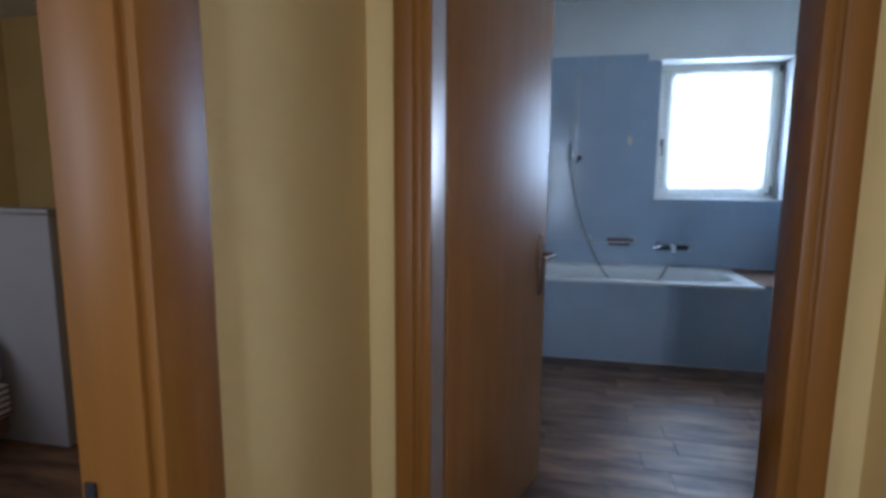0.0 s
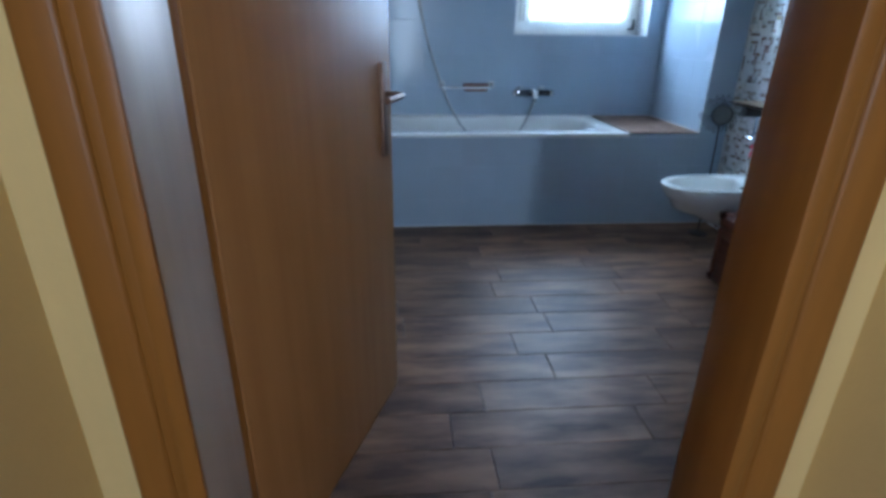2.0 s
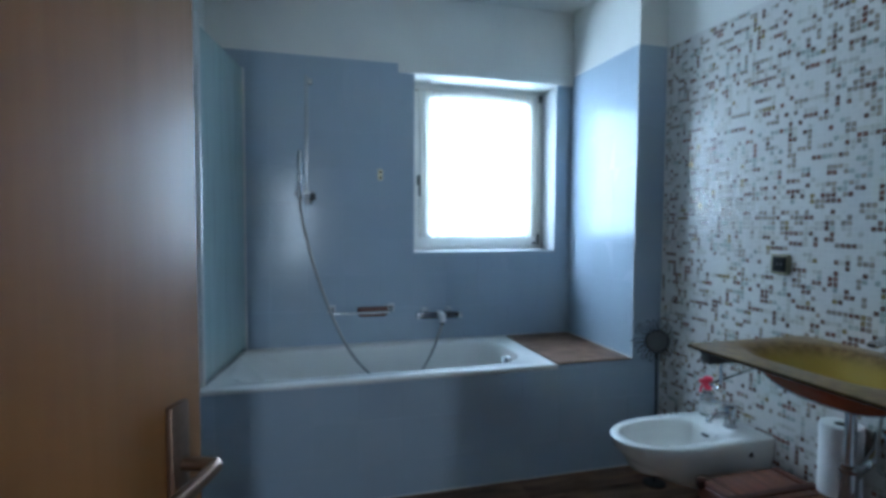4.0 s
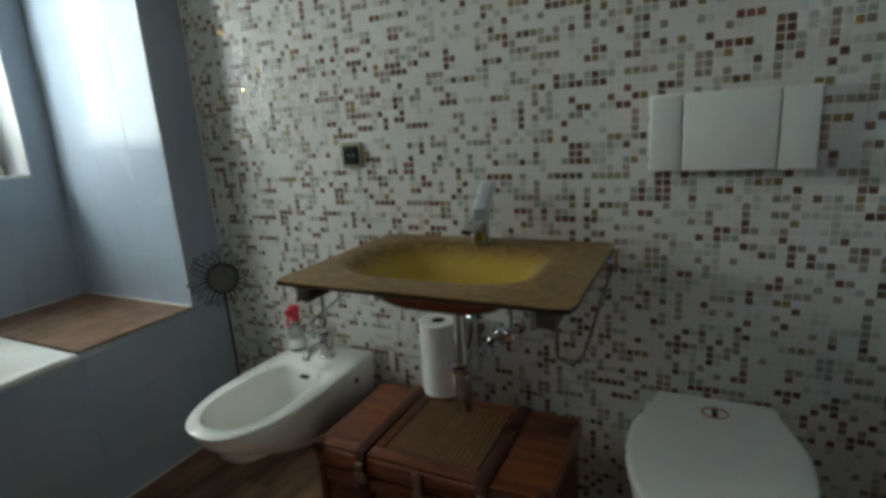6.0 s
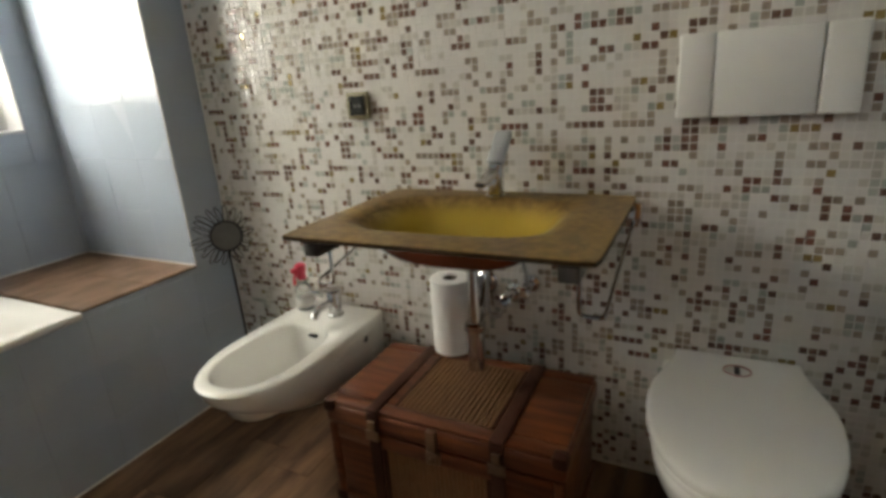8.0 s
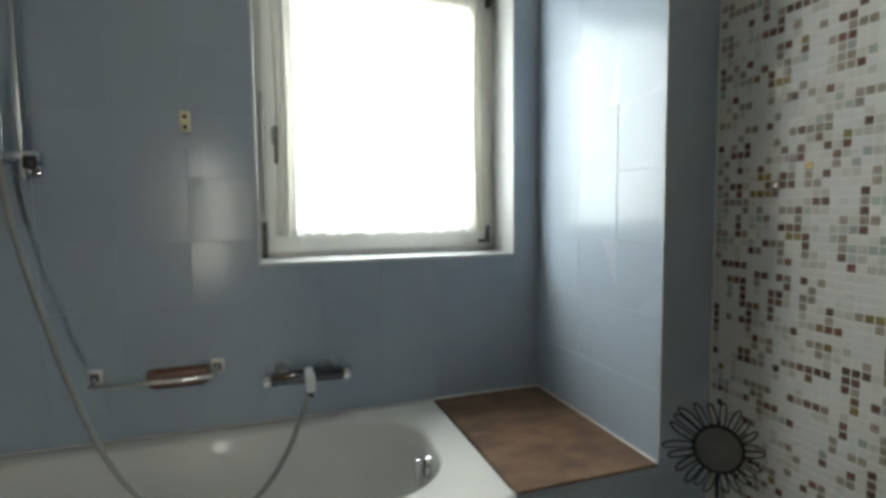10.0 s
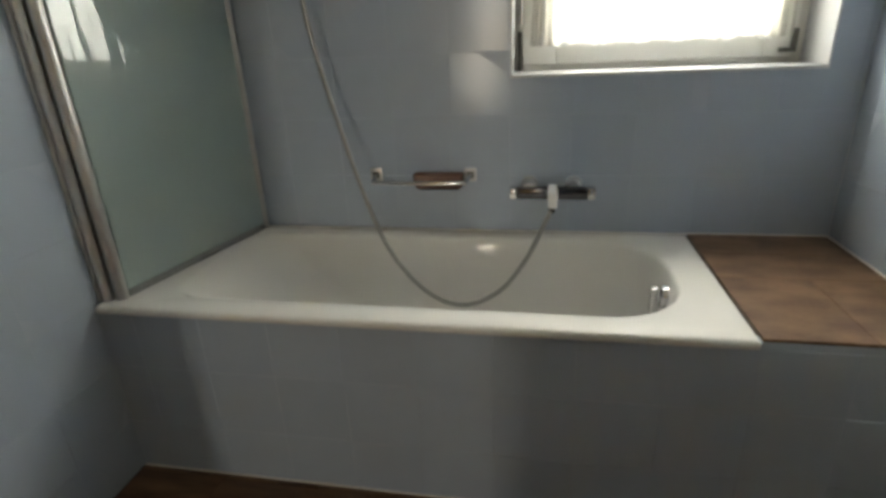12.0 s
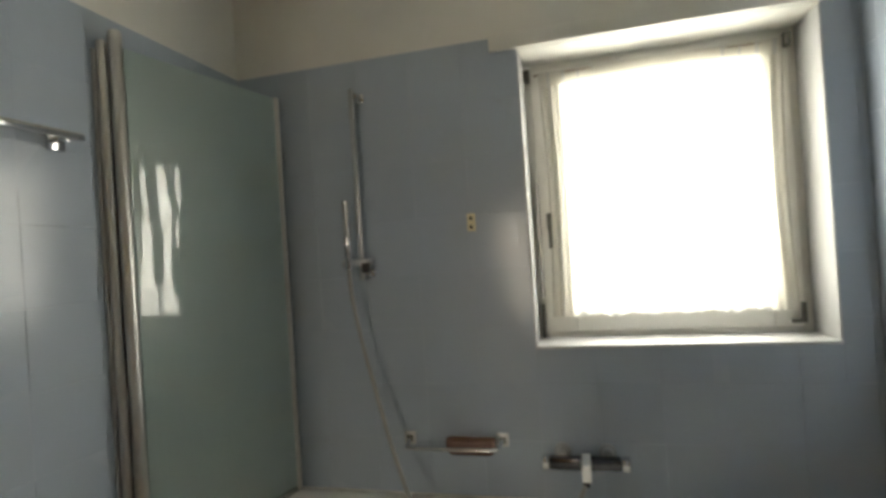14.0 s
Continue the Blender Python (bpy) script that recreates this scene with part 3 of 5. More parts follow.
# ---- shower fittings ----
rail = thing("shower_rail", (0.5, -0.05, 1.38), "slim chrome shower rail with stick hand shower and hose", "shower")
part("bar", box(bmesh.new(), 0.493, 0.513, -0.058, -0.046, 1.36, 2.06, 0.003), M_SATIN, rail)
for z in (2.035, 1.385):
    bm = bmesh.new()
    box(bm, 0.505, 0.535, -0.012, -0.0005, z - 0.016, z + 0.016, 0.003)
    box(bm, 0.507, 0.525, -0.05, -0.01, z - 0.008, z + 0.008, 0.002)
    part("wall_mount", bm, M_CHROME, rail, "square chrome wall mount")
bm = bmesh.new()
box(bm, 0.44, 0.545, -0.088, -0.04, 1.412, 1.436, 0.004)
slider = part("slider", bm, M_SATIN, rail, "chrome slider")
part("knob", box(bmesh.new(), 0.52, 0.548, -0.095, -0.07, 1.388, 1.424, 0.004), M_DARK, slider, "dark knob")
hs = part("hand_shower", lathe(bmesh.new(), (0.466, -0.080, 1.40), (0, 0, 1), [(0, 0.009), (0.006, 0.0125), (0.244, 0.0135), (0.25, 0.010)]), M_CHROME, rail, "slim chrome stick hand shower")
part("spray_face", box(bmesh.new(), 0.460, 0.472, -0.0945, -0.0915, 1.52, 1.64, 0.001), M_SATIN, hs, "grey spray strip")
HOSE = [(0.466, -0.08, 1.40), (0.475, -0.088, 1.30), (0.51, -0.10, 1.13), (0.553, -0.115, 0.975), (0.625, -0.16, 0.77), (0.72, -0.215, 0.575), (0.84, -0.25, 0.445), (0.965, -0.265, 0.40), (1.085, -0.25, 0.445), (1.17, -0.205, 0.54), (1.22, -0.165, 0.635), (1.248, -0.138, 0.69)]
part("hose", tube(bmesh.new(), HOSE, 0.0078, 10, smooth=6), M_HOSE, rail, "grey metal hose")

mixer = thing("bath_mixer", (1.25, 0.0, 0.73), "square chrome bath mixer on the tiled wall", "tap")
body = part("body", box(bmesh.new(), 1.135, 1.36, -0.085, -0.045, 0.708, 0.745, 0.004), M_DARKCHROME, mixer, "dark chrome bar")
for x, w in ((1.11, 0.024), (1.362, 0.026)):
    part("end_knob", box(bmesh.new(), x, x + w, -0.086, -0.044, 0.707, 0.746, 0.005), M_CHROME, mixer, "chrome end knob")
for x in (1.175, 1.322):
    bm = bmesh.new()
    lathe(bm, (x, -0.0005, 0.74), (0, -1, 0), [(0, 0.029), (0.006, 0.029), (0.012, 0.02), (0.05, 0.018)])
    part("rosette", bm, M_SATIN, mixer, "round chrome rosette")
bm = bmesh.new()
box(bm, 1.236, 1.266, -0.15, -0.04, 0.722, 0.75, 0.004)
box(bm, 1.237, 1.265, -0.152, -0.118, 0.698, 0.748, 0.004)
part("spout", bm, M_BRIGHT, mixer, "bright chrome spout")
part("hose_nut", lathe(bmesh.new(), (1.249, -0.136, 0.699), (0, 0, -1), [(0, 0.011), (0.018, 0.011), (0.02, 0.008)]), M_DARK, mixer, "dark hose nut")

soap = thing("soap_holder", (0.81, 0.0, 0.77), "chrome grab bar with a brown soap dish", "soap dish")
for x in (0.633, 0.972):
    part("base", box(bmesh.new(), x - 0.021, x + 0.021, -0.012, -0.0005, 0.750, 0.796, 0.003), M_STEEL, soap, "square chrome base")
    part("screw_cover", box(bmesh.new(), x - 0.012, x + 0.012, -0.0145, -0.0118, 0.761, 0.785, 0.001), M_GUN, soap, "dark metal screw cover")
bm = bmesh.new()
tube(bm, [(0.633, -0.012, 0.773), (0.638, -0.055, 0.762), (0.66, -0.068, 0.758), (0.93, -0.068, 0.758), (0.962, -0.055, 0.762), (0.972, -0.012, 0.774)], 0.0075, 10, smooth=3)
part("bar", bm, M_CHROME, soap)
bm = bmesh.new()
prof = []
for inset, z in ((0.02, 0.728), (0.006, 0.736), (0.0, 0.76), (0.0, 0.782), (0.004, 0.783), (0.008, 0.777), (0.012, 0.75), (0.02, 0.74)):
    prof.append([(x, y, z) for x, y in rrect(0.775 + inset, 0.952 - inset, -0.058 + inset, -0.006 - inset, (0.016,) * 4, 6)])
loft(bm, prof)
part("dish", bm, M_SOAPDISH, soap, "brown translucent dish")

outlet = thing("wall_outlet", (0.911, 0, 1.54), "small ivory outlet plate with two dark holes", "socket")
plate = part("plate", box(bmesh.new(), 0.896, 0.926, -0.011, -0.0005, 1.510, 1.573, 0.003), M_IVORY, outlet)
for z in (1.525, 1.556):
    part("hole", lathe(bmesh.new(), (0.911, -0.0095, z), (0, -1, 0), [(0, 0.0065), (0.003, 0.0065)], 14), M_DARK, plate, "dark hole")

towel_rail = thing("towel_rail", (0.03, -1.1, 1.815), "square chrome towel rail on the tiled wall", "towel rail")
part("bar", box(bmesh.new(), 0.052, 0.07, -1.42, -0.755, 1.784, 1.802, 0.003), M_CHROME, towel_rail)
for y in (-0.785, -1.375):
    bm = bmesh.new()
    box(bm, 0.0005, 0.014, y - 0.022, y + 0.022, 1.762, 1.806, 0.003)
    box(bm, 0.012, 0.054, y - 0.01, y + 0.01, 1.781, 1.799, 0.002)
    part("mount", bm, M_CHROME, towel_rail, "square chrome mount")


# ---- sanitary ware ----
def sanitary_outline(tip, back, cy, half_front, half_back, n=40, blunt=0.46):
    """Plan outline of a wall-hung bowl: round at the tip, narrowing gently towards the wall."""
    pts = []
    length = back - tip
    front = length * blunt
    for k in range(n + 1):
        t = math.pi * (k / n - 0.5)
        s, c = math.sin(t), math.cos(t)
        pts.append((tip + front * (1 - abs(c) ** 0.9), cy + half_front * math.copysign(abs(s) ** 0.9, s)))
    side = []
    for k in range(1, 9):
        u = k / 8
        side.append((tip + front + (length - front) * u, cy + half_front + (half_back - half_front) * u * u * (3 - 2 * u)))
    low = [(x, 2 * cy - y) for x, y in side]
    return low[::-1] + pts + side


def bowl(bm, tip, cy, half, z_rim, z_low, half_back, back=XM - 0.001, belly=0.34, power=1.5):
    """The outside of a wall-hung bowl, from under the rim down to its foot at the wall."""
    rings = []
    for u in (0.0, 0.03, 0.1, 0.22, 0.36, 0.5, 0.64, 0.78, 0.9, 0.97, 1.0):
        s = u ** power
        rings.append([(x, y, z_rim - (z_rim - z_low) * u) for x, y in sanitary_outline(tip + belly * s + (0.006 if u == 0 else 0), back, cy, half * (1 - 0.42 * s) - (0.004 if u == 0 else 0), half_back * (1 - 0.22 * s))])
    return rings


def bidet():
    cy, z = -1.218, 0.405
    ob = thing("bidet", (2.29, cy, 0.1), "white ceramic wall-hung bidet", "bidet")
    bm = bmesh.new()
    rings = []
    for k in range(15):
        a = 1 - k / 14
        back_off, drop = a ** 1.3, min(a / 0.08, 1) * 0.09 + 0.91 * math.sin(0.5 * math.pi * a)
        rings.append([(x, y, z - 0.235 * drop) for x, y in sanitary_outline(1.672 + 0.5 * back_off, XM - 0.001, cy, 0.176 * (1 - 0.55 * back_off), 0.165 * (1 - 0.3 * back_off))])
    edge = sanitary_outline(1.678, XM - 0.001, cy, 0.171, 0.161)
    rings.append([(x, y, z + 0.006) for x, y in edge])
    inner = []
    icx, ia, ib = 1.918, 0.204, 0.126
    for x, y in edge:
        a = math.atan2((y - cy) / 0.18, (x - icx) / 0.24)
        ca, sa = math.cos(a), math.sin(a)
        r = (abs(ca) ** 2.5 + abs(sa) ** 2.5) ** (-1 / 2.5)
        inner.append((icx + ia * r * ca, cy + ib * r * sa))
    for f, dz in ((1.0, 0.006), (0.975, 0.0), (0.95, -0.02), (0.92, -0.075), (0.82, -0.125), (0.5, -0.15), (0.1, -0.153)):
        rings.append([(icx + (x - icx) * f, cy + (y - cy) * f, z + dz) for x, y in inner])
    loft(bm, rings)
    part("bowl", bm, M_CERAMIC, ob, smooth=60)
    bm = bmesh.new()
    box(bm, 2.084, 2.098, cy - 0.03, cy + 0.002, z - 0.025, z - 0.015, 0.003)
    part("overflow_slot", bm, M_DARK, ob, "dark overflow slot")
    part("drain", lathe(bmesh.new(), (1.905, cy, z - 0.152), (0, 0, 1), [(0, 0.03), (0.004, 0.03), (0.007, 0.02)]), M_CHROME, ob, "chrome drain")
    part("fixing_hole", lathe(bmesh.new(), (2.175, cy - 0.147, z - 0.05), (0, -1, 0), [(0, 0.011), (0.02, 0.011)], 12), M_DARK, ob, "dark fixing cap")
    tap = thing("bidet_tap", (2.20, cy - 0.028, z + 0.006), "chrome single-lever bidet tap", "tap")
    cy -= 0.028
    bm = bmesh.new()
    lathe(bm, (2.205, cy, z + 0.007), (0, 0, 1), [(0, 0.028), (0.006, 0.028), (0.01, 0.023), (0.085, 0.023), (0.09, 0.02)])
    part("body", bm, M_CHROME, tap)
    bm = bmesh.new()
    tube(bm, [(2.20, cy, z + 0.055), (2.15, cy, z + 0.066), (2.105, cy, z + 0.055), (2.095, cy, z + 0.04)], 0.013, 12, smooth=4)
    part("spout", bm, M_CHROME, tap)
    box(bm := bmesh.new(), 2.115, 2.225, cy - 0.018, cy + 0.018, z + 0.1, z + 0.113, 0.005, m=Matrix.Translation((2.2, cy, z + 0.1)) @ Matrix.Rotation(radians(14), 4, "Y") @ Matrix.Translation((-2.2, -cy, -z - 0.1)))
    part("lever", bm, M_CHROME, tap, "flat chrome lever")


bidet()


def toilet():
    cy, z = -2.478, 0.388
    ob = thing("toilet", (2.29, cy, 0.08), "white wall-hung toilet with closed lid", "toilet")
    bm = bmesh.new()
    loft(bm, bowl(bm, 1.758, cy, 0.174, z, 0.08, 0.17, belly=0.37, power=1.7))
    part("bowl", bm, M_CERAMIC, ob, smooth=60)

    def slab(name, z0, z1, tip, half, hb, back, mat_, dome, parent, label):
        bm = bmesh.new()
        rings = []
        for inset, zz in ((0.008, z0), (0.0, z0 + 0.005), (0.0, z1 - 0.008), (0.004, z1 - 0.002), (0.012, z1)):
            rings.append([(x, y, zz) for x, y in sanitary_outline(tip + inset, back, cy, half - inset, hb - inset * 0.6, blunt=0.58)])
        last = rings[-1]
        for f, h in ((0.8, 0.45), (0.5, 0.8), (0.15, 1.0)):
            rings.append([(2.0 + (x - 2.0) * f, cy + (y - cy) * f, z1 + dome * h) for x, y, _ in last])
        loft(bm, rings)
        return part(name, bm, mat_, parent, label, 50)

    slab("seat", z + 0.002, z + 0.022, 1.753, 0.181, 0.143, 2.225, M_SEAT, 0.0, ob, "white seat ring")
    lid = slab("lid", z + 0.030, z + 0.055, 1.738, 0.190, 0.143, 2.268, M_SEAT, 0.007, ob, "closed white plastic lid")
    bm = bmesh.new()
    tube(bm, [(2.185 + 0.025 * math.cos(a * math.pi / 10), cy + 0.0 + 0.03 * math.sin(a * math.pi / 10), z + 0.0602) for a in range(20)], 0.0017, 6, closed=True)
    part("sticker_ring", bm, mat("faded_red_print", (0.35, 0.06, 0.05), 0.5, scale=60, amount=0.3), lid, "faded red ring of a sticker")
    part("sticker_mark", box(bmesh.new(), 2.168, 2.203, cy - 0.006, cy + 0.007, z + 0.057, z + 0.0618, 0.001), M_DARK, lid, "dark mark of a sticker")
    for y in (cy - 0.075, cy + 0.075):
        part("hinge", lathe(bmesh.new(), (2.245, y, z + 0.001), (0, 0, 1), [(0, 0.016), (0.03, 0.016), (0.036, 0.011)]), M_CHROME, ob, "chrome hinge")


toilet()

# flush plate of the concealed cistern
flush = thing("flush_plate", (XM - 0.01, -2.473, 1.14), "white plastic cistern cover with three panels", "flush plate")
FP = ((-2.650, -2.5755), (-2.5735, -2.3735), (-2.3715, -2.297))
for a, b in FP:
    part("panel", box(bmesh.new(), XM - 0.030, XM - 0.0005, a, b, 1.046, 1.232, 0.006, 3), M_PLASTIC, flush)

socket = thing("wall_socket", (XM, -1.381, 1.113), "dull brass wall socket with a round black insert", "socket")
plate = part("plate", box(bmesh.new(), XM - 0.012, XM - 0.0005, -1.422, -1.340, 1.072, 1.154, 0.003), M_SOCKET, socket)
bm = bmesh.new()
box(bm, XM - 0.0145, XM - 0.0115, -1.411, -1.351, 1.083, 1.143, 0.0012)
lathe(bm, (XM - 0.0146, -1.381, 1.113), (-1, 0, 0), [(0, 0.024), (0.003, 0.024), (0.003, 0.021), (0.0006, 0.0205)], 28)
part("insert", bm, mat("matt_black_plastic", (0.012, 0.012, 0.013), 0.75, scale=30, amount=0.4, specular=0.2), plate, "black insert")
for y in (-1.3905, -1.3735):
    part("hole", lathe(bmesh.new(), (XM - 0.0144, y, 1.113), (-1, 0, 0), [(0.0, 0.004), (0.001, 0.004)], 10), M_GUN, socket, "small contact")
wire_box = thing("lamp_outlet", (XM, -1.82, 1.85), "round black cable outlet on the mosaic wall", "outlet")
part("cap", lathe(bmesh.new(), (XM - 0.0005, -1.825, 1.853), (-1, 0, 0), [(0, 0.019), (0.012, 0.018), (0.016, 0.012)], 20), M_DARK, wire_box)

# ---- glass washbasin ----
sink = thing("washbasin", (2.02, -1.86, 0.70), "gold marbled glass washbasin on chrome brackets", "washbasin")
SX0, SX1, SY0, SY1, SZ = 1.745, XM - 0.012, -2.220, -1.500, 0.855
bcx, bcy = 2.03, -1.832


def sink_ring(f, z, grow=0.0):
    n = 88
    pts = []
    for k in range(n):
        t = 2 * math.pi * k / n
        c, s = math.cos(t), math.sin(t)
        e = 3.5
        r = (abs(c) ** e + abs(s) ** e) ** (-1 / e)
        pts.append((bcx + (0.172 + grow) * f * r * c, bcy + (0.252 + grow) * f * r * s, z))
    return pts


def rect_ring(z, inset=0.0):
    n = 88
    pts = []
    a, b = (SX1 - SX0) / 2 - inset, (SY1 - SY0) / 2 - inset
    mx, my = (SX0 + SX1) / 2, (SY0 + SY1) / 2
    for k in range(n):
        t = 2 * math.pi * k / n
        c, s = math.cos(t), math.sin(t)
        r = (abs(c) ** 40 + abs(s) ** 40) ** (-1 / 40)
        pts.append((mx + a * r * c, my + b * r * s, z))
    return pts


bm = bmesh.new()
loft(bm, [sink_ring(1.0, SZ - 0.0165, 0.004), rect_ring(SZ - 0.0125, 0.003), rect_ring(SZ - 0.011), rect_ring(SZ - 0.0015), rect_ring(SZ, 0.002), sink_ring(1.16, SZ), sink_ring(1.10, SZ - 0.0015), sink_ring(1.05, SZ - 0.005), sink_ring(1.0, SZ - 0.0105)], cap0=False, cap1=False)
bmesh.ops.recalc_face_normals(bm, faces=bm.faces)
for f in bm.faces:
    if abs(f.normal.z) < 0.6 and f.calc_center_median().z < SZ - 0.001 and not (abs(f.calc_center_median().x - bcx) < 0.2 and abs(f.calc_center_median().y - bcy) < 0.29):
        f.material_index = 1
part("top", bm, (M_SINKTOP, M_SINKEDGE), sink, "gold marbled glass top", 30)
bm = bmesh.new()
prof = ((1.0, 0.0105), (0.95, 0.019), (0.9, 0.032), (0.84, 0.052), (0.75, 0.077), (0.64, 0.096), (0.48, 0.112), (0.28, 0.121), (0.09, 0.124))
loft(bm, [sink_ring(f, SZ - h) for f, h in prof], cap0=False)
loft(bm, [sink_ring(f, SZ - h - 0.009, 0.006) for f, h in prof], cap0=False, material=1)
part("bowl", bm, (M_SINKTOP, M_SINKUNDER), sink, "yellow glass bowl with red-brown back", 60)
part("drain", lathe(bmesh.new(), (bcx, bcy, SZ - 0.125), (0, 0, 1), [(0, 0.03), (0.005, 0.03), (0.009, 0.02)]), M_CHROME, sink, "chrome drain")
for y in (-1.56, -2.16):
    bracket = part("bracket", box(bmesh.new(), 1.775, XM - 0.001, y - 0.02, y + 0.02, SZ - 0.058, SZ - 0.026, 0.004), M_GUN, sink, "dark metal bracket")
    part("pad", box(bmesh.new(), 1.772, XM - 0.001, y - 0.021, y + 0.021, SZ - 0.0258, SZ - 0.0135, 0.002), M_DARK, bracket, "dark rubber pad")
part("wall_bracket", box(bmesh.new(), XM - 0.04, XM - 0.001, -2.235, -2.195, 0.775, 0.84, 0.005), M_CHROME, sink, "chrome wall bracket")
for s, y in ((1, -1.555), (-1, -2.165)):
    bm = bmesh.new()
    yo = y + s * 0.05
    tube(bm, [(1.86, y, SZ - 0.03), (1.85, y, 0.80), (1.85, y, 0.715), (1.85, y + s * 0.012, 0.702), (1.85, yo - s * 0.012, 0.702), (1.86, yo, 0.706), (1.95, yo, 0.725), (2.1, yo, 0.757), (2.25, yo, 0.79), (XM - 0.002, yo, 0.80)], 0.005, 8, smooth=3)
    part("towel_bar", bm, M_CHROME, sink, "bent chrome towel bar")

tap = thing("basin_tap", (2.222, -1.853, SZ), "chrome basin tap with an upright lever and short spout", "tap")
bm = bmesh.new()
lathe(bm, (2.222, -1.853, SZ + 0.0005), (0, 0, 1), [(0, 0.027), (0.003, 0.027), (0.005, 0.021)])
part("foot", bm, M_CHROME, tap, "round chrome foot")


def slanted_bar(a, b, sections, power=3.2):
    """A bar from a to b with a rounded box section that changes along it: (place, half width, half height)."""
    ax = (b - a).normalized()
    sd = Vector((0, 1, 0))
    un = sd.cross(ax).normalized()
    bm = bmesh.new()
    loft(bm, [[a + (b - a) * f + sd * x + un * y for x, y in oval(0, 0, w, h, 28, power)] for f, w, h in sections])
    return bm


column_top = Vector((2.226, -1.858, SZ + 0.088))
part("body", slanted_bar(Vector((2.222, -1.853, SZ + 0.005)), column_top, ((0, 0.022, 0.021), (0.9, 0.022, 0.021), (1, 0.021, 0.0205)), 2.6), M_CHROME, tap)
lever = part("lever", slanted_bar(column_top + Vector((-0.012, 0, 0.0015)), Vector((2.252, -1.874, SZ + 0.172)), ((0, 0.019, 0.019), (0.03, 0.022, 0.022), (0.6, 0.023, 0.018), (0.93, 0.023, 0.014), (0.98, 0.0215, 0.011), (1, 0.018, 0.008))), M_SATIN, tap, "satin metal lever")
sa, sb = Vector((2.215, -1.855, SZ + 0.072)), Vector((2.118, -1.851, SZ + 0.05))
spout = part("spout", slanted_bar(sa, sb, ((0, 0.0165, 0.011), (0.8, 0.0165, 0.009), (0.97, 0.016, 0.008), (1, 0.015, 0.007))), M_CHROME, tap, "short chrome spout")
ax = (sb - sa).normalized()
part("outlet", slanted_bar(sb - ax * 0.002, sb + ax * 0.0015, ((0, 0.0125, 0.005), (1, 0.0125, 0.005)), 2.6), M_DARK, spout, "dark outlet")

trap = thing("bottle_trap", (2.04, -1.835, 0.41), "chrome bottle trap under the washbasin", "drain pipe")
bm = bmesh.new()
lathe(bm, (bcx + 0.035, -1.84, 0.53), (0, 0, 1), [(0, 0.016), (0.196, 0.016)])
part("pipe", bm, M_CHROME, trap)
part("collar", lathe(bmesh.new(), (bcx + 0.035, -1.84, 0.515), (0, 0, 1), [(0, 0.027), (0.004, 0.03), (0.02, 0.03), (0.024, 0.022)]), M_CHROME, trap)
part("bottle", lathe(bmesh.new(), (bcx + 0.035, -1.84, 0.395), (0, 0, 1), [(0, 0.018), (0.004, 0.024), (0.12, 0.025)]), M_CHROME, trap, "chrome bottle")
bm = bmesh.new()
tube(bm, [(bcx + 0.05, -1.84, 0.49), (2.12, -1.82, 0.49), (2.2, -1.80, 0.505), (XM - 0.003, -1.785, 0.565)], 0.015, 12, smooth=4)
part("outlet_pipe", bm, M_CHROME, trap)
part("rosette", lathe(bmesh.new(), (XM - 0.0005, -1.785, 0.565), (-1, 0, 0), [(0, 0.038), (0.004, 0.036), (0.012, 0.02)]), M_CHROME, trap, "chrome wall rosette")

valve = thing("angle_valve", (XM, -1.93, 0.575), "chrome angle valve with braided hoses", "valve")
bm = bmesh.new()
lathe(bm, (XM - 0.0005, -1.93, 0.575), (-1, 0, 0), [(0, 0.028), (0.005, 0.026), (0.01, 0.013), (0.06, 0.013), (0.062, 0.018), (0.085, 0.018), (0.09, 0.013)])
part("body", bm, M_CHROME, valve)
bm = bmesh.new()
tube(bm, [(XM - 0.045, -1.93, 0.58), (XM - 0.05, -1.925, 0.64), (XM - 0.06, -1.90, 0.72), (2.225, -1.86, 0.78), (2.218, -1.85, 0.845)], 0.006, 8, smooth=5)
part("supply_hose", bm, M_HOSE, valve, "braided supply hose")
valve2 = thing("angle_valve", (XM, -1.875, 0.545), "chrome angle valve with braided hoses", "valve")
part("body", lathe(bmesh.new(), (XM - 0.0005, -1.875, 0.545), (-1, 0, 0), [(0, 0.028), (0.005, 0.026), (0.01, 0.013), (0.06, 0.013), (0.062, 0.018), (0.085, 0.018), (0.09, 0.013)]), M_CHROME, valve2)
bm = bmesh.new()
tube(bm, [(XM - 0.05, -1.875, 0.55), (XM - 0.08, -1.86, 0.50), (XM - 0.09, -1.83, 0.50), (XM - 0.08, -1.82, 0.62), (2.215, -1.835, 0.76), (2.212, -1.845, 0.845)], 0.006, 8, smooth=5)
part("supply_hose", bm, M_HOSE, valve2, "braided supply hose")

# ---- bamboo chest ----
TX0, TX1, TY0, TY1, TZ = 1.845, 2.222, -2.142, -1.462, 0.345
chest = thing("chest", ((TX0 + TX1) / 2, -1.8, 0), "reddish brown wood and cane chest with leather straps", "chest")
SPLIT = 0.27
part("case", box(bmesh.new(), TX0 + 0.012, TX1 - 0.006, TY0 + 0.01, TY1 - 0.01, 0.004, SPLIT, 0.006), M_BAMBOO, chest)
lid = part("lid", box(bmesh.new(), TX0 + 0.002, TX1, TY0, TY1, SPLIT + 0.003, TZ - 0.012, 0.012, 3), M_BAMBOO, chest)
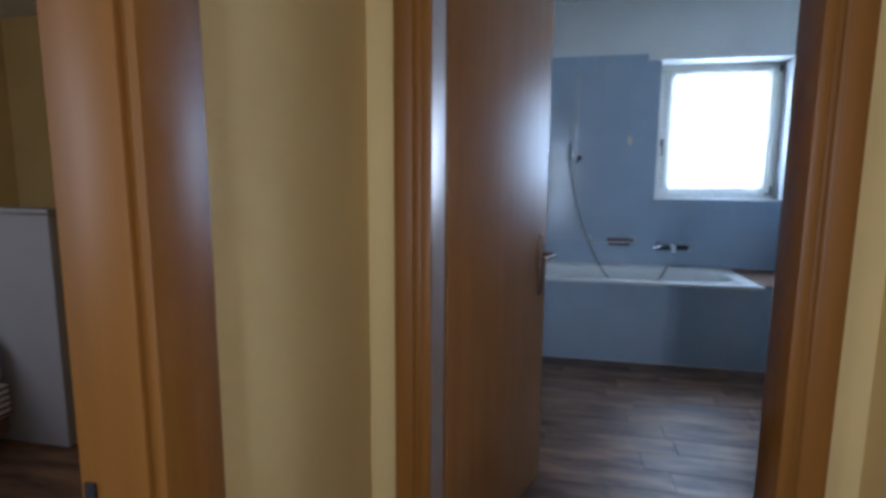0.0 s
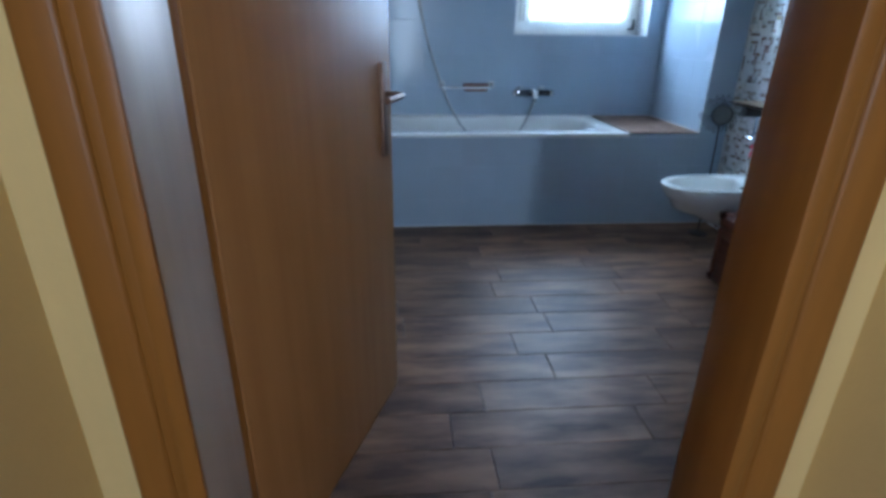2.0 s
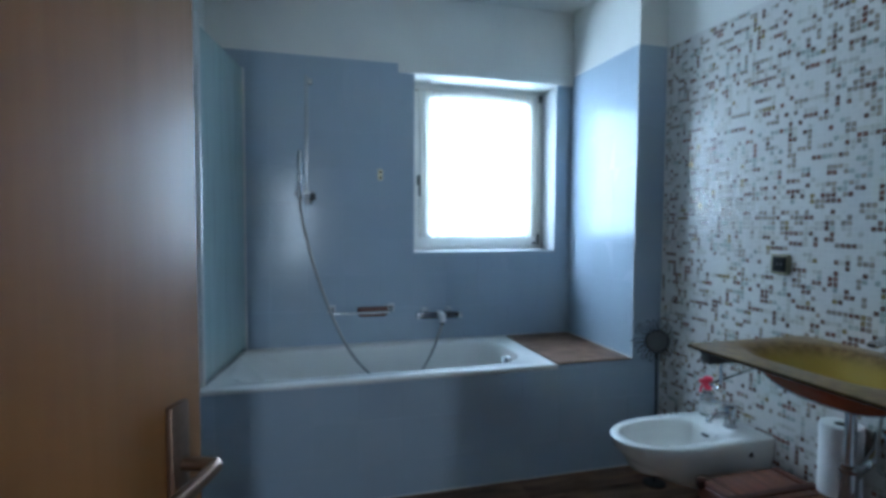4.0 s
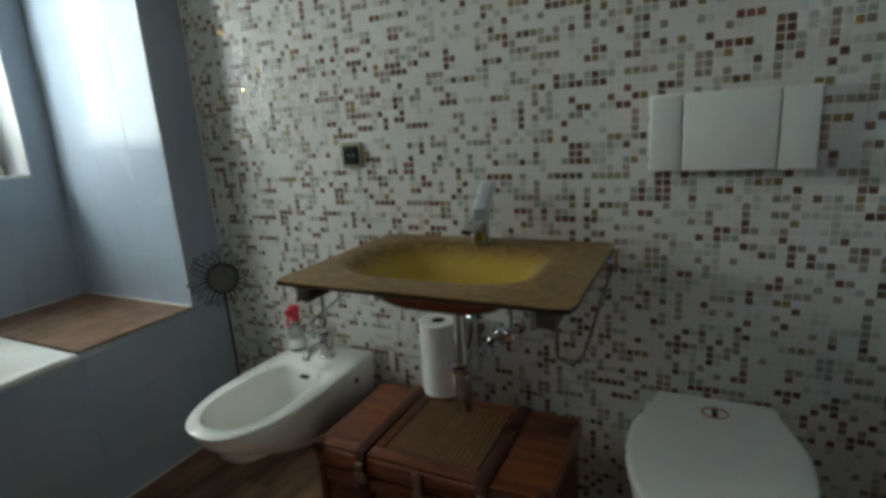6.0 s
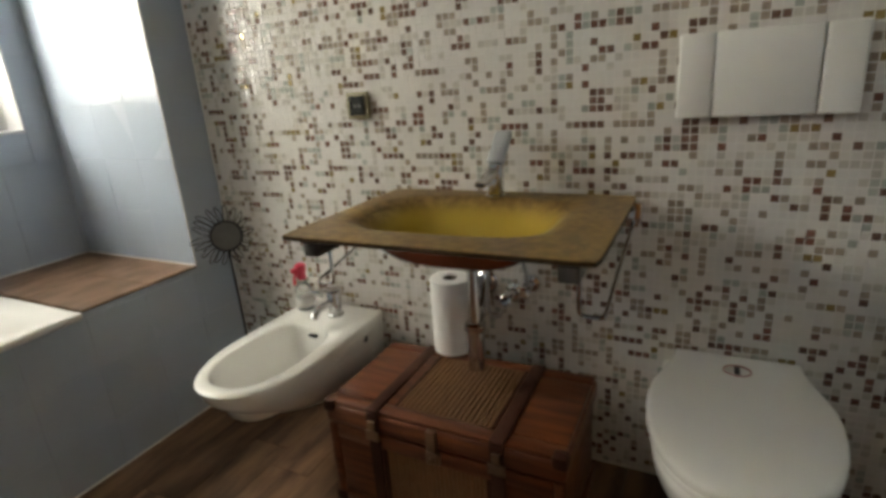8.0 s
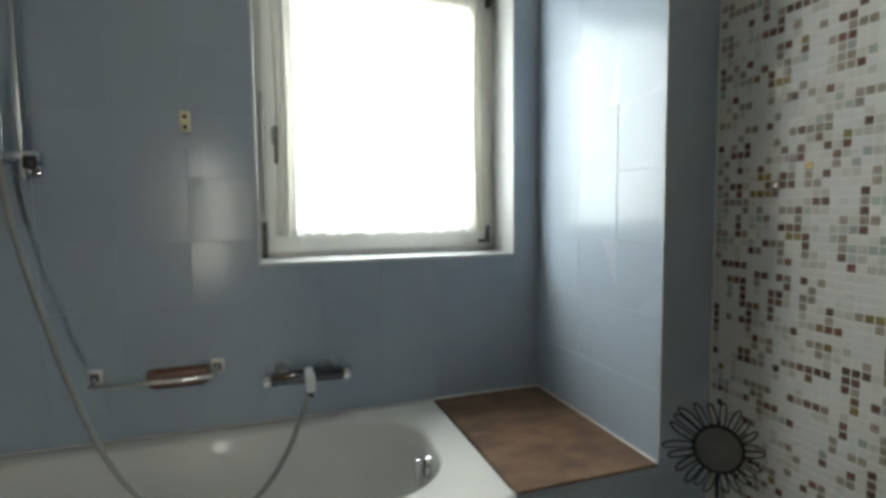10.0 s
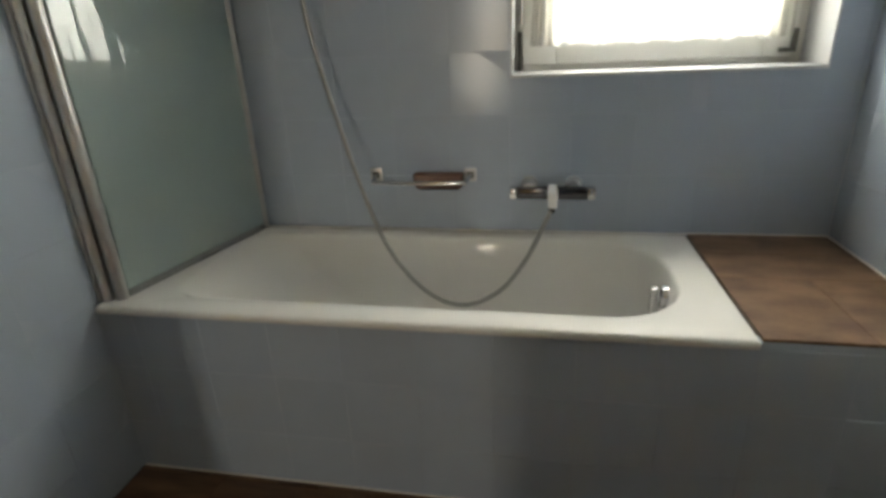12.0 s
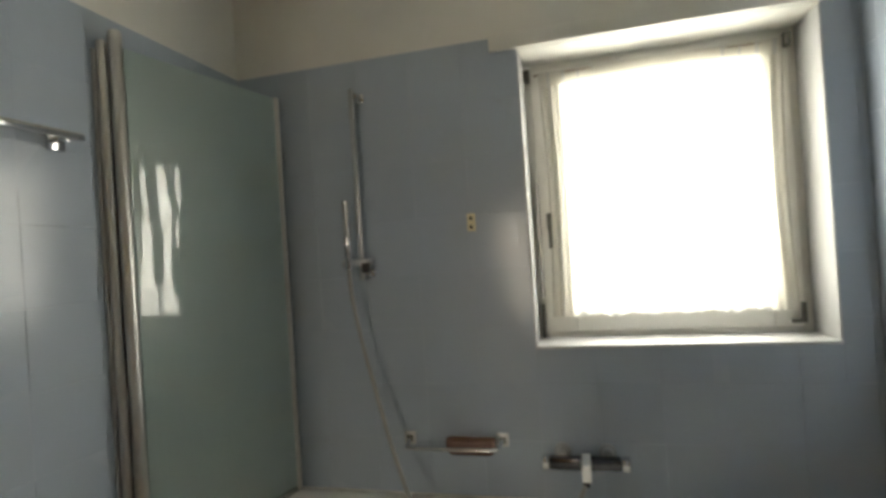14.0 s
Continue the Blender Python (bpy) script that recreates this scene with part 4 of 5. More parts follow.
# raised top frame round the cane field
for a0, a1, b0, b1 in ((TX0 + 0.006, TX0 + 0.05, TY0 + 0.006, TY1 - 0.006), (TX1 - 0.045, TX1 - 0.006, TY0 + 0.006, TY1 - 0.006), (TX0 + 0.05, TX1 - 0.05, TY0 + 0.006, TY0 + 0.193), (TX0 + 0.05, TX1 - 0.05, TY1 - 0.208, TY1 - 0.006)):
    part("top_board", box(bmesh.new(), a0, a1, b0, b1, TZ - 0.016, TZ, 0.006), M_BAMBOO, lid)
part("cane_field", box(bmesh.new(), TX0 + 0.051, TX1 - 0.046, TY0 + 0.194, TY1 - 0.209, TZ - 0.011, TZ - 0.0045), M_CANE, lid, "field of light brown canes")
y = TY0 + 0.202
while y < TY1 - 0.215:
    part("cane", tube(bmesh.new(), [(TX0 + 0.052, y, TZ - 0.006), (TX1 - 0.047, y, TZ - 0.006)], 0.0056, 8), M_CANE, lid)
    y += 0.0145
# front: corner boards, plinth and a cane field
for b0, b1 in ((TY0 + 0.004, TY0 + 0.03), (TY1 - 0.03, TY1 - 0.004)):
    part("corner_board", box(bmesh.new(), TX0 + 0.004, TX0 + 0.03, b0, b1, 0.0, SPLIT - 0.002, 0.005), M_BAMBOO, chest)
for z0, z1 in ((0.0, 0.04), (SPLIT - 0.045, SPLIT - 0.002)):
    part("front_board", box(bmesh.new(), TX0 + 0.004, TX0 + 0.026, TY0 + 0.03, TY1 - 0.03, z0, z1, 0.005), M_BAMBOO, chest)
part("front_field", box(bmesh.new(), TX0 + 0.010, TX0 + 0.016, TY0 + 0.196, TY1 - 0.19, 0.041, SPLIT - 0.046), M_CANE, chest, "field of upright canes")
y = TY0 + 0.202
while y < TY1 - 0.196:
    part("front_cane", tube(bmesh.new(), [(TX0 + 0.0125, y, 0.042), (TX0 + 0.0125, y, SPLIT - 0.047)], 0.006, 6), M_CANE, chest)
    y += 0.0125
for b0, b1 in ((TY0 + 0.032, TY0 + 0.145), (TY1 - 0.141, TY1 - 0.032)):
    part("front_panel", box(bmesh.new(), TX0 + 0.008, TX0 + 0.02, b0, b1, 0.042, SPLIT - 0.047, 0.003), M_BAMBOO, chest)
for y, hw in ((TY0 + 0.166, 0.019), (TY1 - 0.160, 0.017)):
    bm = bmesh.new()
    box(bm, TX0 - 0.002, TX0 + 0.006, y - hw, y + hw, 0.012, SPLIT - 0.01, 0.002)
    part("front_strap", bm, M_LEATHER, chest, "dark leather strap")
    bm = bmesh.new()
    box(bm, TX0 - 0.004, TX0 + 0.006, y - hw, y + hw, SPLIT + 0.005, TZ - 0.006, 0.002)
    box(bm, TX0 - 0.004, TX1 - 0.004, y - hw, y + hw, TZ - 0.002, TZ + 0.005, 0.002)
    part("lid_strap", bm, M_LEATHER, lid, "dark leather strap")
    bm = bmesh.new()
    box(bm, TX0 - 0.010, TX0 - 0.003, y - hw - 0.004, y + hw + 0.004, SPLIT - 0.012, SPLIT + 0.018, 0.003)
    box(bm, TX0 - 0.012, TX0 - 0.004, y - 0.012, y + 0.012, SPLIT + 0.022, SPLIT + 0.05, 0.003)
    part("clasp", bm, M_BRASS, chest, "aged metal clasp")
for y in (TY0 + 0.1935, TY1 - 0.2085):
    part("edging", box(bmesh.new(), TX0 + 0.05, TX1 - 0.046, y - 0.004, y + 0.004, TZ - 0.012, TZ + 0.002, 0.002), M_LEATHER, lid, "dark edging")
for y in (TY0 + 0.192, TY1 - 0.186):
    part("front_edging", box(bmesh.new(), TX0 + 0.001, TX0 + 0.02, y - 0.005, y + 0.005, 0.04, SPLIT - 0.044, 0.002), M_LEATHER, chest, "dark edging")
for y0, y1 in ((TY0 - 0.003, TY0 + 0.034), (TY1 - 0.034, TY1 + 0.003)):
    for z0, z1 in ((0.0, 0.034), (TZ - 0.034, TZ + 0.003)):
        part("corner_cap", box(bmesh.new(), TX0 - 0.003, TX0 + 0.034, y0, y1, z0, z1, 0.008, 2), M_LEATHER, chest if z0 < 0.1 else lid, "dark corner cap")
ym = (TY0 + TY1) / 2
bm = bmesh.new()
box(bm, TX0 - 0.009, TX0 + 0.004, ym - 0.02, ym + 0.02, SPLIT - 0.035, SPLIT + 0.0, 0.003)
box(bm, TX0 - 0.012, TX0 + 0.003, ym - 0.014, ym + 0.014, SPLIT + 0.004, TZ - 0.01, 0.003)
lathe(bm, (TX0 - 0.009, ym, SPLIT - 0.018), (-1, 0, 0), [(0, 0.009), (0.01, 0.009), (0.012, 0.005)], 12)
part("latch", bm, M_BRASS, chest, "aged metal latch")
for y0, y1, s in ((TY0 - 0.001, TY0 + 0.01, -1), (TY1 - 0.01, TY1 + 0.001, 1)):
    part("side_board", box(bmesh.new(), TX0 + 0.03, TX1 - 0.01, y0, y1, 0.0, 0.05, 0.004), M_BAMBOO, chest)

# paper roll standing on the chest
roll = thing("paper_roll", (2.232, -1.690, TZ), "white kitchen paper roll standing on the chest", "paper roll")
bm = bmesh.new()
prof = [(0.0, 0.059), (0.002, 0.063), (0.24, 0.064), (0.243, 0.061), (0.2425, 0.03), (0.242, 0.0225), (0.2, 0.0225)]
lathe(bm, (2.2305, -1.690, TZ + 0.005), (0, 0, 1), prof, 40)
part("paper", bm, M_PAPER, roll)
part("core", lathe(bmesh.new(), (2.232, -1.690, TZ + 0.206), (0, 0, 1), [(0, 0.0222), (0.038, 0.0222), (0.0385, 0.0205), (0.002, 0.0205)], 24), M_CARD, roll, "grey cardboard core")

# bottle with a red cap on the bidet
bottle = thing("spray_bottle", (2.215, -1.105, 0.412), "small clear bottle with a red cap on the bidet", "bottle")
bz = 0.4125
part("body", lathe(bmesh.new(), (2.215, -1.105, bz), (0, 0, 1), [(0, 0.026), (0.004, 0.03), (0.07, 0.031), (0.09, 0.026), (0.105, 0.014), (0.12, 0.0125)]), M_BOTTLE, bottle, "clear plastic body")
part("label_band", lathe(bmesh.new(), (2.215, -1.105, bz + 0.018), (0, 0, 1), [(0, 0.0312), (0.035, 0.0318), (0.035, 0.0305)]), M_PAPER, bottle, "pale label band")
bm = bmesh.new()
lathe(bm, (2.215, -1.105, bz + 0.118), (0, 0, 1), [(0, 0.016), (0.025, 0.016), (0.03, 0.02), (0.052, 0.02), (0.058, 0.012)])
box(bm, 2.17, 2.215, -1.113, -1.097, bz + 0.15, bz + 0.168, 0.004)
cap = part("cap", bm, M_RED, bottle, "red spray cap")
bm = bmesh.new()
tube(bm, [(2.195, -1.105, bz + 0.148), (2.178, -1.105, bz + 0.13), (2.176, -1.105, bz + 0.108)], 0.005, 8, smooth=3)
part("trigger", bm, M_RED, cap, "red trigger")

# wire sun ornament on a stem
sun = thing("wire_sun", (2.12, -0.878, 0.0), "dark wire sun ornament on a thin stem", "ornament")
sc = Vector((2.12, -0.878, 0.702))
sn = Vector((-0.72, -0.62, 0.25)).normalized()
su = sn.cross(Vector((0, 0, 1))).normalized()
sv = su.cross(sn)


def disc(r, a):
    return sc + su * (r * math.cos(a)) + sv * (r * math.sin(a))


part("ring", tube(bmesh.new(), [disc(0.052, 2 * math.pi * k / 36) for k in range(36)], 0.0042, 8, closed=True), M_IRON, sun)
bm = bmesh.new()
loft(bm, [[disc(0.050 * f, 2 * math.pi * k / 32) + sn * h for k in range(32)] for f, h in ((1, -0.001), (1, 0.001), (0.6, 0.004), (0.15, 0.006))])
part("face_disc", bm, mat("dull_metal_disc", (0.14, 0.137, 0.13), 0.55, 0.3, scale=30, amount=0.6), sun, "dull metal disc")
petals = random.Random(8)
for k in range(22):
    a = 2 * math.pi * (k + petals.uniform(-0.15, 0.15)) / 22
    l = 0.034 + 0.027 * (0.5 + 0.5 * math.cos(a - 0.4)) + petals.uniform(-0.006, 0.006)
    w, bend, lift = 0.10, petals.uniform(-0.12, 0.12), petals.uniform(0.0, 0.014)
    pts = [disc(0.054, a - w), disc(0.054 + l * 0.55, a - w * 0.85 + bend * 0.5) + sn * lift * 0.5, disc(0.052 + l * 0.93, a - w * 0.5 + bend) + sn * lift, disc(0.054 + l, a + bend) + sn * lift,
           disc(0.052 + l * 0.93, a + w * 0.5 + bend) + sn * lift, disc(0.054 + l * 0.55, a + w * 0.85 + bend * 0.5) + sn * lift * 0.5, disc(0.054, a + w)]
    part("ray", tube(bmesh.new(), pts, 0.0021, 6, smooth=3), M_IRON, sun)
bm = bmesh.new()
tube(bm, [sc - sv * 0.054, (2.121, -0.878, 0.5), (2.122, -0.879, 0.25), (2.122, -0.88, 0.004)], 0.004, 8, smooth=3)
part("stem", bm, M_IRON, sun)
part("foot", lathe(bmesh.new(), (2.122, -0.88, 0.0), (0, 0, 1), [(0, 0.055), (0.004, 0.055), (0.006, 0.05)]), M_IRON, sun, "round dark foot")


# ---- doors ----
def doorway(name, label):
    return tagged(new(name), label, "door", kind="structure")


door = doorway("door_1", "brown wooden bathroom door, half open, in an orange-brown frame")
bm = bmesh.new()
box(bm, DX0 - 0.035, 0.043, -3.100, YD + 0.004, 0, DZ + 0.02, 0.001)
part("jamb", bm, M_JAMB, door, "glossy brown jamb, its silvery sheen put into the colour")
part("jamb_face", box(bmesh.new(), DX0 - 0.0165, 0.0445, -3.110, -3.1005, 0, DZ + 0.02, 0.003), M_FRAME, door)
bm = bmesh.new()
box(bm, DX1 - 0.002, DX1 + 0.0265, -3.106, -2.985, 0, DZ + 0.02, 0.004)
box(bm, DX1 + 0.0266, DX1 + 0.055, YH + 0.001, -2.985, 0, DZ + 0.02, 0.001)
box(bm, DX1 + 0.03, DX1 + 0.055, -2.985, YD + 0.004, 0, DZ + 0.02, 0.002)
part("jamb", bm, M_FRAME, door)
bm = bmesh.new()
box(bm, DX0, DX1 + 0.055, YH - 0.0035, YD + 0.0035, DZ, DZ + 0.019, 0.003)
part("head_jamb", bm, M_FRAME, door)
for x0, x1 in ((-0.051, DX0 - 0.0355), (DX1 + 0.036, 0.944)):
    bm = bmesh.new()
    box(bm, x0, x1, -3.104, YH - 0.0005, 0, DZ + 0.095, 0.008, 3)
    part("casing", bm, M_FRAME, door)
for x0, x1 in ((DX0 - 0.0355, DX0 - 0.017), (DX1 + 0.0268, DX1 + 0.0358)):
    part("casing_groove", box(bmesh.new(), x0, x1, -3.1015, YH - 0.0005, 0, DZ + 0.02, 0.002), M_FRAME, door)
bm = bmesh.new()
box(bm, DX0 - 0.0354, DX1 + 0.0359, -3.1035, YH - 0.0005, DZ + 0.0205, DZ + 0.095, 0.006)
part("head_casing", bm, M_FRAME, door)
for x0, x1 in ((DX1 + 0.036, DX1 + 0.10),):
    part("inner_casing", box(bmesh.new(), x0, x1, YD + 0.0045, YD + 0.018, 0, DZ + 0.08, 0.004), M_FRAME, door)
# leaf, turned about its hinge line
hx, hy = 0.05, -2.915
ex, ey = 0.314, -2.225
ang = math.atan2(ey - hy, ex - hx)
LW = math.hypot(ex - hx, ey - hy)
R = Matrix.Translation((hx, hy, 0)) @ Matrix.Rotation(ang, 4, "Z")
part("rebate", box(bmesh.new(), -0.024, -0.0005, 0.003, 0.016, 0.008, DZ - 0.004, 0.003, m=R), M_FRAME, door, "orange-brown rebate strip")
leaf = part("leaf", box(bmesh.new(), 0.0, LW, 0.0, 0.04, 0.008, DZ - 0.004, 0.004, m=R), M_DOOR, door, "brown wood veneer door leaf")
bm = bmesh.new()
box(bm, LW - 0.082, LW - 0.044, -0.010, 0.001, 0.80, 1.04, 0.004, m=R)
part("handle_plate", bm, M_BRASS, leaf, "dark metal handle plate")
bm = bmesh.new()
tube(bm, [R @ Vector(p) for p in ((LW - 0.06, -0.005, 0.96), (LW - 0.06, -0.045, 0.96), (LW - 0.07, -0.055, 0.96), (LW - 0.165, -0.055, 0.957))], 0.009, 10, smooth=4)
part("door_handle", bm, M_BRASS, leaf, "grey metal lever handle")
bm = bmesh.new()
box(bm, LW - 0.078, LW - 0.07, 0.039, 0.049, 0.83, 1.045, 0.004, m=R)
tube(bm, [R @ Vector(p) for p in ((LW - 0.06, 0.045, 0.96), (LW - 0.06, 0.085, 0.96), (LW - 0.07, 0.095, 0.96), (LW - 0.165, 0.095, 0.957))], 0.009, 10, smooth=4)
part("back_handle", bm, M_STEEL, leaf, "grey metal lever handle")
for z in (0.22, 1.86):
    part("hinge", lathe(bmesh.new(), (hx - 0.008, hy + 0.006, z), (0, 0, 1), [(0, 0.007), (0.09, 0.007)], 12), M_BRASS, door, "grey metal hinge")

door2 = doorway("door_2", "open doorway with an orange-brown wooden frame")
DY0, DY1 = -4.72, -3.82
bm = bmesh.new()
box(bm, -0.217, -0.126, DY1 - 0.02, DY1, 0, DZ, 0.003)
part("jamb", bm, M_FRAME, door2)
bm = bmesh.new()
box(bm, -0.217, -0.126, DY0, DY0 + 0.02, 0, DZ, 0.003)
part("jamb", bm, M_FRAME, door2)
part("head_jamb", box(bmesh.new(), -0.217, -0.126, DY0 + 0.02, DY1 - 0.02, DZ - 0.02, DZ, 0.003), M_FRAME, door2)
for y0, y1 in ((DY1 - 0.012, DY1 + 0.10), (DY0 - 0.10, DY0 + 0.012)):
    part("casing", box(bmesh.new(), -0.1295, -0.108, y0, y1, 0, DZ + 0.09, 0.006), M_FRAME, door2)
part("head_casing", box(bmesh.new(), -0.1295, -0.108, DY0 + 0.012, DY1 - 0.012, DZ - 0.012, DZ + 0.09, 0.006), M_FRAME, door2)
for y0, y1 in ((DY1 - 0.006, DY1 + 0.07),):
    part("inner_casing", box(bmesh.new(), -0.238, -0.2175, y0, y1, 0, DZ + 0.07, 0.005), M_FRAME, door2)
for z in (0.72, 0.86):
    part("strike_plate", box(bmesh.new(), -0.212, -0.198, DY1 - 0.0245, DY1 - 0.019, z - 0.045, z + 0.03, 0.001), M_DARK, door2, "dark strike plate")

# ---- what shows of the bedroom ----
headboard = thing("headboard", (-1.6, -2.42, 0), "grey upholstered headboard behind the bed", "headboard")
part("board", box(bmesh.new(), -3.0, -1.81, -2.45, -2.36, 0.0, 1.08, 0.012), M_HEAD, headboard)
part("top_rail", box(bmesh.new(), -3.01, -1.80, -2.46, -2.352, 1.081, 1.105, 0.006), M_HEAD, headboard)
bed = thing("bed", (-2.2, -3.4, 0), "bed with striped brown and white linen", "bed")
part("base", box(bmesh.new(), -2.98, -2.10, -4.45, -2.47, 0.06, 0.30, 0.02), M_BROWNCLOTH, bed, "dark brown bed base")
for x in (-2.9, -2.2):
    for y in (-4.35, -2.6):
        part("leg", box(bmesh.new(), x - 0.03, x + 0.03, y - 0.03, y + 0.03, 0, 0.06, 0.004), M_DARK, bed)
part("mattress", box(bmesh.new(), -2.97, -2.09, -4.44, -2.475, 0.301, 0.50, 0.05, 4), M_LINEN, bed, "white mattress")
part("valance", box(bmesh.new(), -2.985, -2.085, -4.455, -2.472, 0.15, 0.300, 0.01), M_LINEN, bed, "white valance")
for k in range(5):
    z = 0.158 + k * 0.03
    part("valance_stripe", box(bmesh.new(), -2.988, -2.08, -4.46, -2.471, z, z + 0.014, 0.003), M_BROWNCLOTH, bed, "brown stripe")
pillow = thing("pillow", (-2.5, -2.75, 0.5), "white pillow on the bed", "pillow")
bm = bmesh.new()
loft(bm, [[(x, y, 0.512 + h) for x, y in oval(-2.5, -2.72, 0.33 * f, 0.21 * f, 40, 3.5)] for f, h in ((0.6, 0.0), (0.95, 0.02), (1.0, 0.06), (0.93, 0.10), (0.6, 0.135), (0.2, 0.14))])
part("cushion", bm, M_LINEN, pillow, smooth=80)

# ---- pieces of walls and floors ----
def tile_mesh(name, u, v, depth, material, bevel=0.0009):
    """A flat tile in its own plane (x, y), its face at z = depth, with eased edges."""
    a, b = u / 2, v / 2
    vs = [(-a, -b, 0), (a, -b, 0), (a, b, 0), (-a, b, 0), (-a, -b, depth * 0.5), (a, -b, depth * 0.5), (a, b, depth * 0.5), (-a, b, depth * 0.5),
          (-a + bevel, -b + bevel, depth), (a - bevel, -b + bevel, depth), (a - bevel, b - bevel, depth), (-a + bevel, b - bevel, depth)]
    fs = [(8, 9, 10, 11)] + [(i + o, (i + 1) % 4 + o, (i + 1) % 4 + o + 4, i + o + 4) for o in (0, 4) for i in range(4)]
    me = bpy.data.meshes.new(name)
    me.from_pydata(vs, [], fs)
    me.materials.append(material)
    return me


tile_cache = {}
rng = random.Random(4)


def tile_field(wall_ob, place, u0, u1, v0, v1, pu, pv, size=0.2, gap=0.0022, skip=None):
    """Square tiles over a rectangle of a wall; place(u, v) gives the tile's pose; pu, pv: a joint's place."""
    def cuts(a, b, p):
        first = p + math.ceil((a - p) / size - 1e-6) * size
        out = [a]
        while first < b - 1e-6:
            if first > out[-1] + 0.012:
                out.append(first)
            first += size
        if b - out[-1] < 0.012 and len(out) > 1:
            out.pop()
        return out + [b]
    us, vs = cuts(u0, u1, pu), cuts(v0, v1, pv)
    for a, b in zip(us, us[1:]):
        for c, d in zip(vs, vs[1:]):
            pieces = [(a, b, c, d)]
            if skip:
                s0, s1, t0, t1 = skip
                if a < s1 and b > s0 and c < t1 and d > t0:
                    pieces = []
                    if a < s0 - 0.01:
                        pieces.append((a, s0, c, d))
                    if b > s1 + 0.01:
                        pieces.append((s1, b, c, d))
                    if c < t0 - 0.01:
                        pieces.append((max(a, s0), min(b, s1), c, t0))
                    if d > t1 + 0.01:
                        pieces.append((max(a, s0), min(b, s1), t1, d))
            for e, f, g, h in pieces:
                key = (round(f - e, 3), round(h - g, 3))
                if key[0] < 0.008 or key[1] < 0.008:
                    continue
                if key not in tile_cache:
                    tile_cache[key] = tile_mesh("tile", f - e - gap, h - g - gap, 0.0027, M_TILE)
                ob = new("tile", tile_cache[key])
                ob.parent = wall_ob
                ob.matrix_basis = place((e + f) / 2, (g + h) / 2) @ pose(0, 0, 0, rng.gauss(0, 0.3), rng.gauss(0, 0.3), 0)


# each pose turns the tile's own z out of the wall
tile_field(wall_window, lambda u, v: pose(u, 0.0025, v, 90, 0, 0), 0.0, 2.128, 0.57, ZT, 1.107, 0.57, skip=(WX0, WX1, WZ0 - 0.004, 3.0))
tile_field(wall_left, lambda u, v: Matrix(((0, 0, 1, -0.0025), (1, 0, 0, u), (0, 1, 0, v), (0, 0, 0, 1))), YD, 0.0, 0.0, ZT, -0.08, 0.57)
tile_field(pier, lambda u, v: Matrix(((0, 0, -1, 2.1305), (-1, 0, 0, u), (0, 1, 0, v), (0, 0, 0, 1))), YP, 0.0, 0.57, ZT, -0.08, 0.57)
tile_field(pier, lambda u, v: pose(u, YP + 0.0025, v, 90, 0, 0), 2.129, XM, RIM - 0.024, ZT, 2.107, 0.57)
tile_field(bath_panel, lambda u, v: pose(u, YP + 0.0025, v, 90, 0, 0), 0.0, XM, 0.0, RIM - 0.025, 1.107, 0.17)
tile_field(wall_door, lambda u, v: Matrix(((-1, 0, 0, u), (0, 0, 1, YD + 0.0035), (0, 1, 0, v), (0, 0, 0, 1))), DX1 + 0.102, XM, 0.0, ZT, 2.1, 0.57)

# floor tiles like planks, in rows along x
rows_y = -1.614
known_joint = {0: 0.916, 2: 0.765, 3: 0.865, 4: 0.591}
plank_cache = {}
PL, PW = 0.6, 0.153
for k in range(-7, 10):
    ya, yb = rows_y - PW * k, rows_y - PW * (k + 1)
    ya, yb = min(ya, YP), max(yb, -2.995)
    if ya - yb < 0.02:
        continue
    x = known_joint.get(k, rng.uniform(0, PL)) - 2 * PL
    while x < XM + 0.02:
        a, b = max(x, 0.0), min(x + PL, XM)
        x += PL
        if b - a < 0.02:
            continue
        key = (round(b - a, 2), round(ya - yb, 3))
        if key not in plank_cache:
            plank_cache[key] = tile_mesh("plank", b - a - 0.0014, ya - yb - 0.0014, 0.007, M_PLANK, 0.001)
        ob = new("floor_tile", plank_cache[key])
        ob.parent = floor
        ob.location = ((a + b) / 2, (ya + yb) / 2, -0.007)

# mosaic of small glass chips
M_CHIPS = [
    mat("chip_white", (0.67, 0.65, 0.615), 0.16, second=(0.605, 0.588, 0.555), scale=25, amount=0.35, per_island=0.03, rough_var=0.06),
    mat("chip_brown", (0.195, 0.118, 0.09), 0.16, second=(0.125, 0.073, 0.057), scale=60, amount=0.7, per_island=0.25, rough_var=0.06),
    mat("chip_rust", (0.215, 0.105, 0.078), 0.18, second=(0.15, 0.078, 0.06), scale=60, amount=0.7, per_island=0.25, rough_var=0.06),
    mat("chip_taupe", (0.36, 0.295, 0.24), 0.16, second=(0.26, 0.22, 0.18), scale=60, amount=0.7, per_island=0.18, rough_var=0.06),
    mat("chip_pale", (0.56, 0.535, 0.475), 0.14, second=(0.48, 0.46, 0.42), scale=60, amount=0.7, per_island=0.1, rough_var=0.06),
    mat("chip_grey_green", (0.40, 0.42, 0.38), 0.14, second=(0.33, 0.345, 0.32), scale=60, amount=0.7, per_island=0.15, rough_var=0.06),
    mat("chip_gold", (0.50, 0.37, 0.16), 0.2, 0.45, scale=60, amount=0.7, per_island=0.15, rough_var=0.06),
]
M_MOSAIC_GROUT = mat("mosaic_grout", (0.67, 0.65, 0.612), 0.6, second=(0.62, 0.60, 0.565), scale=15, amount=0.5)
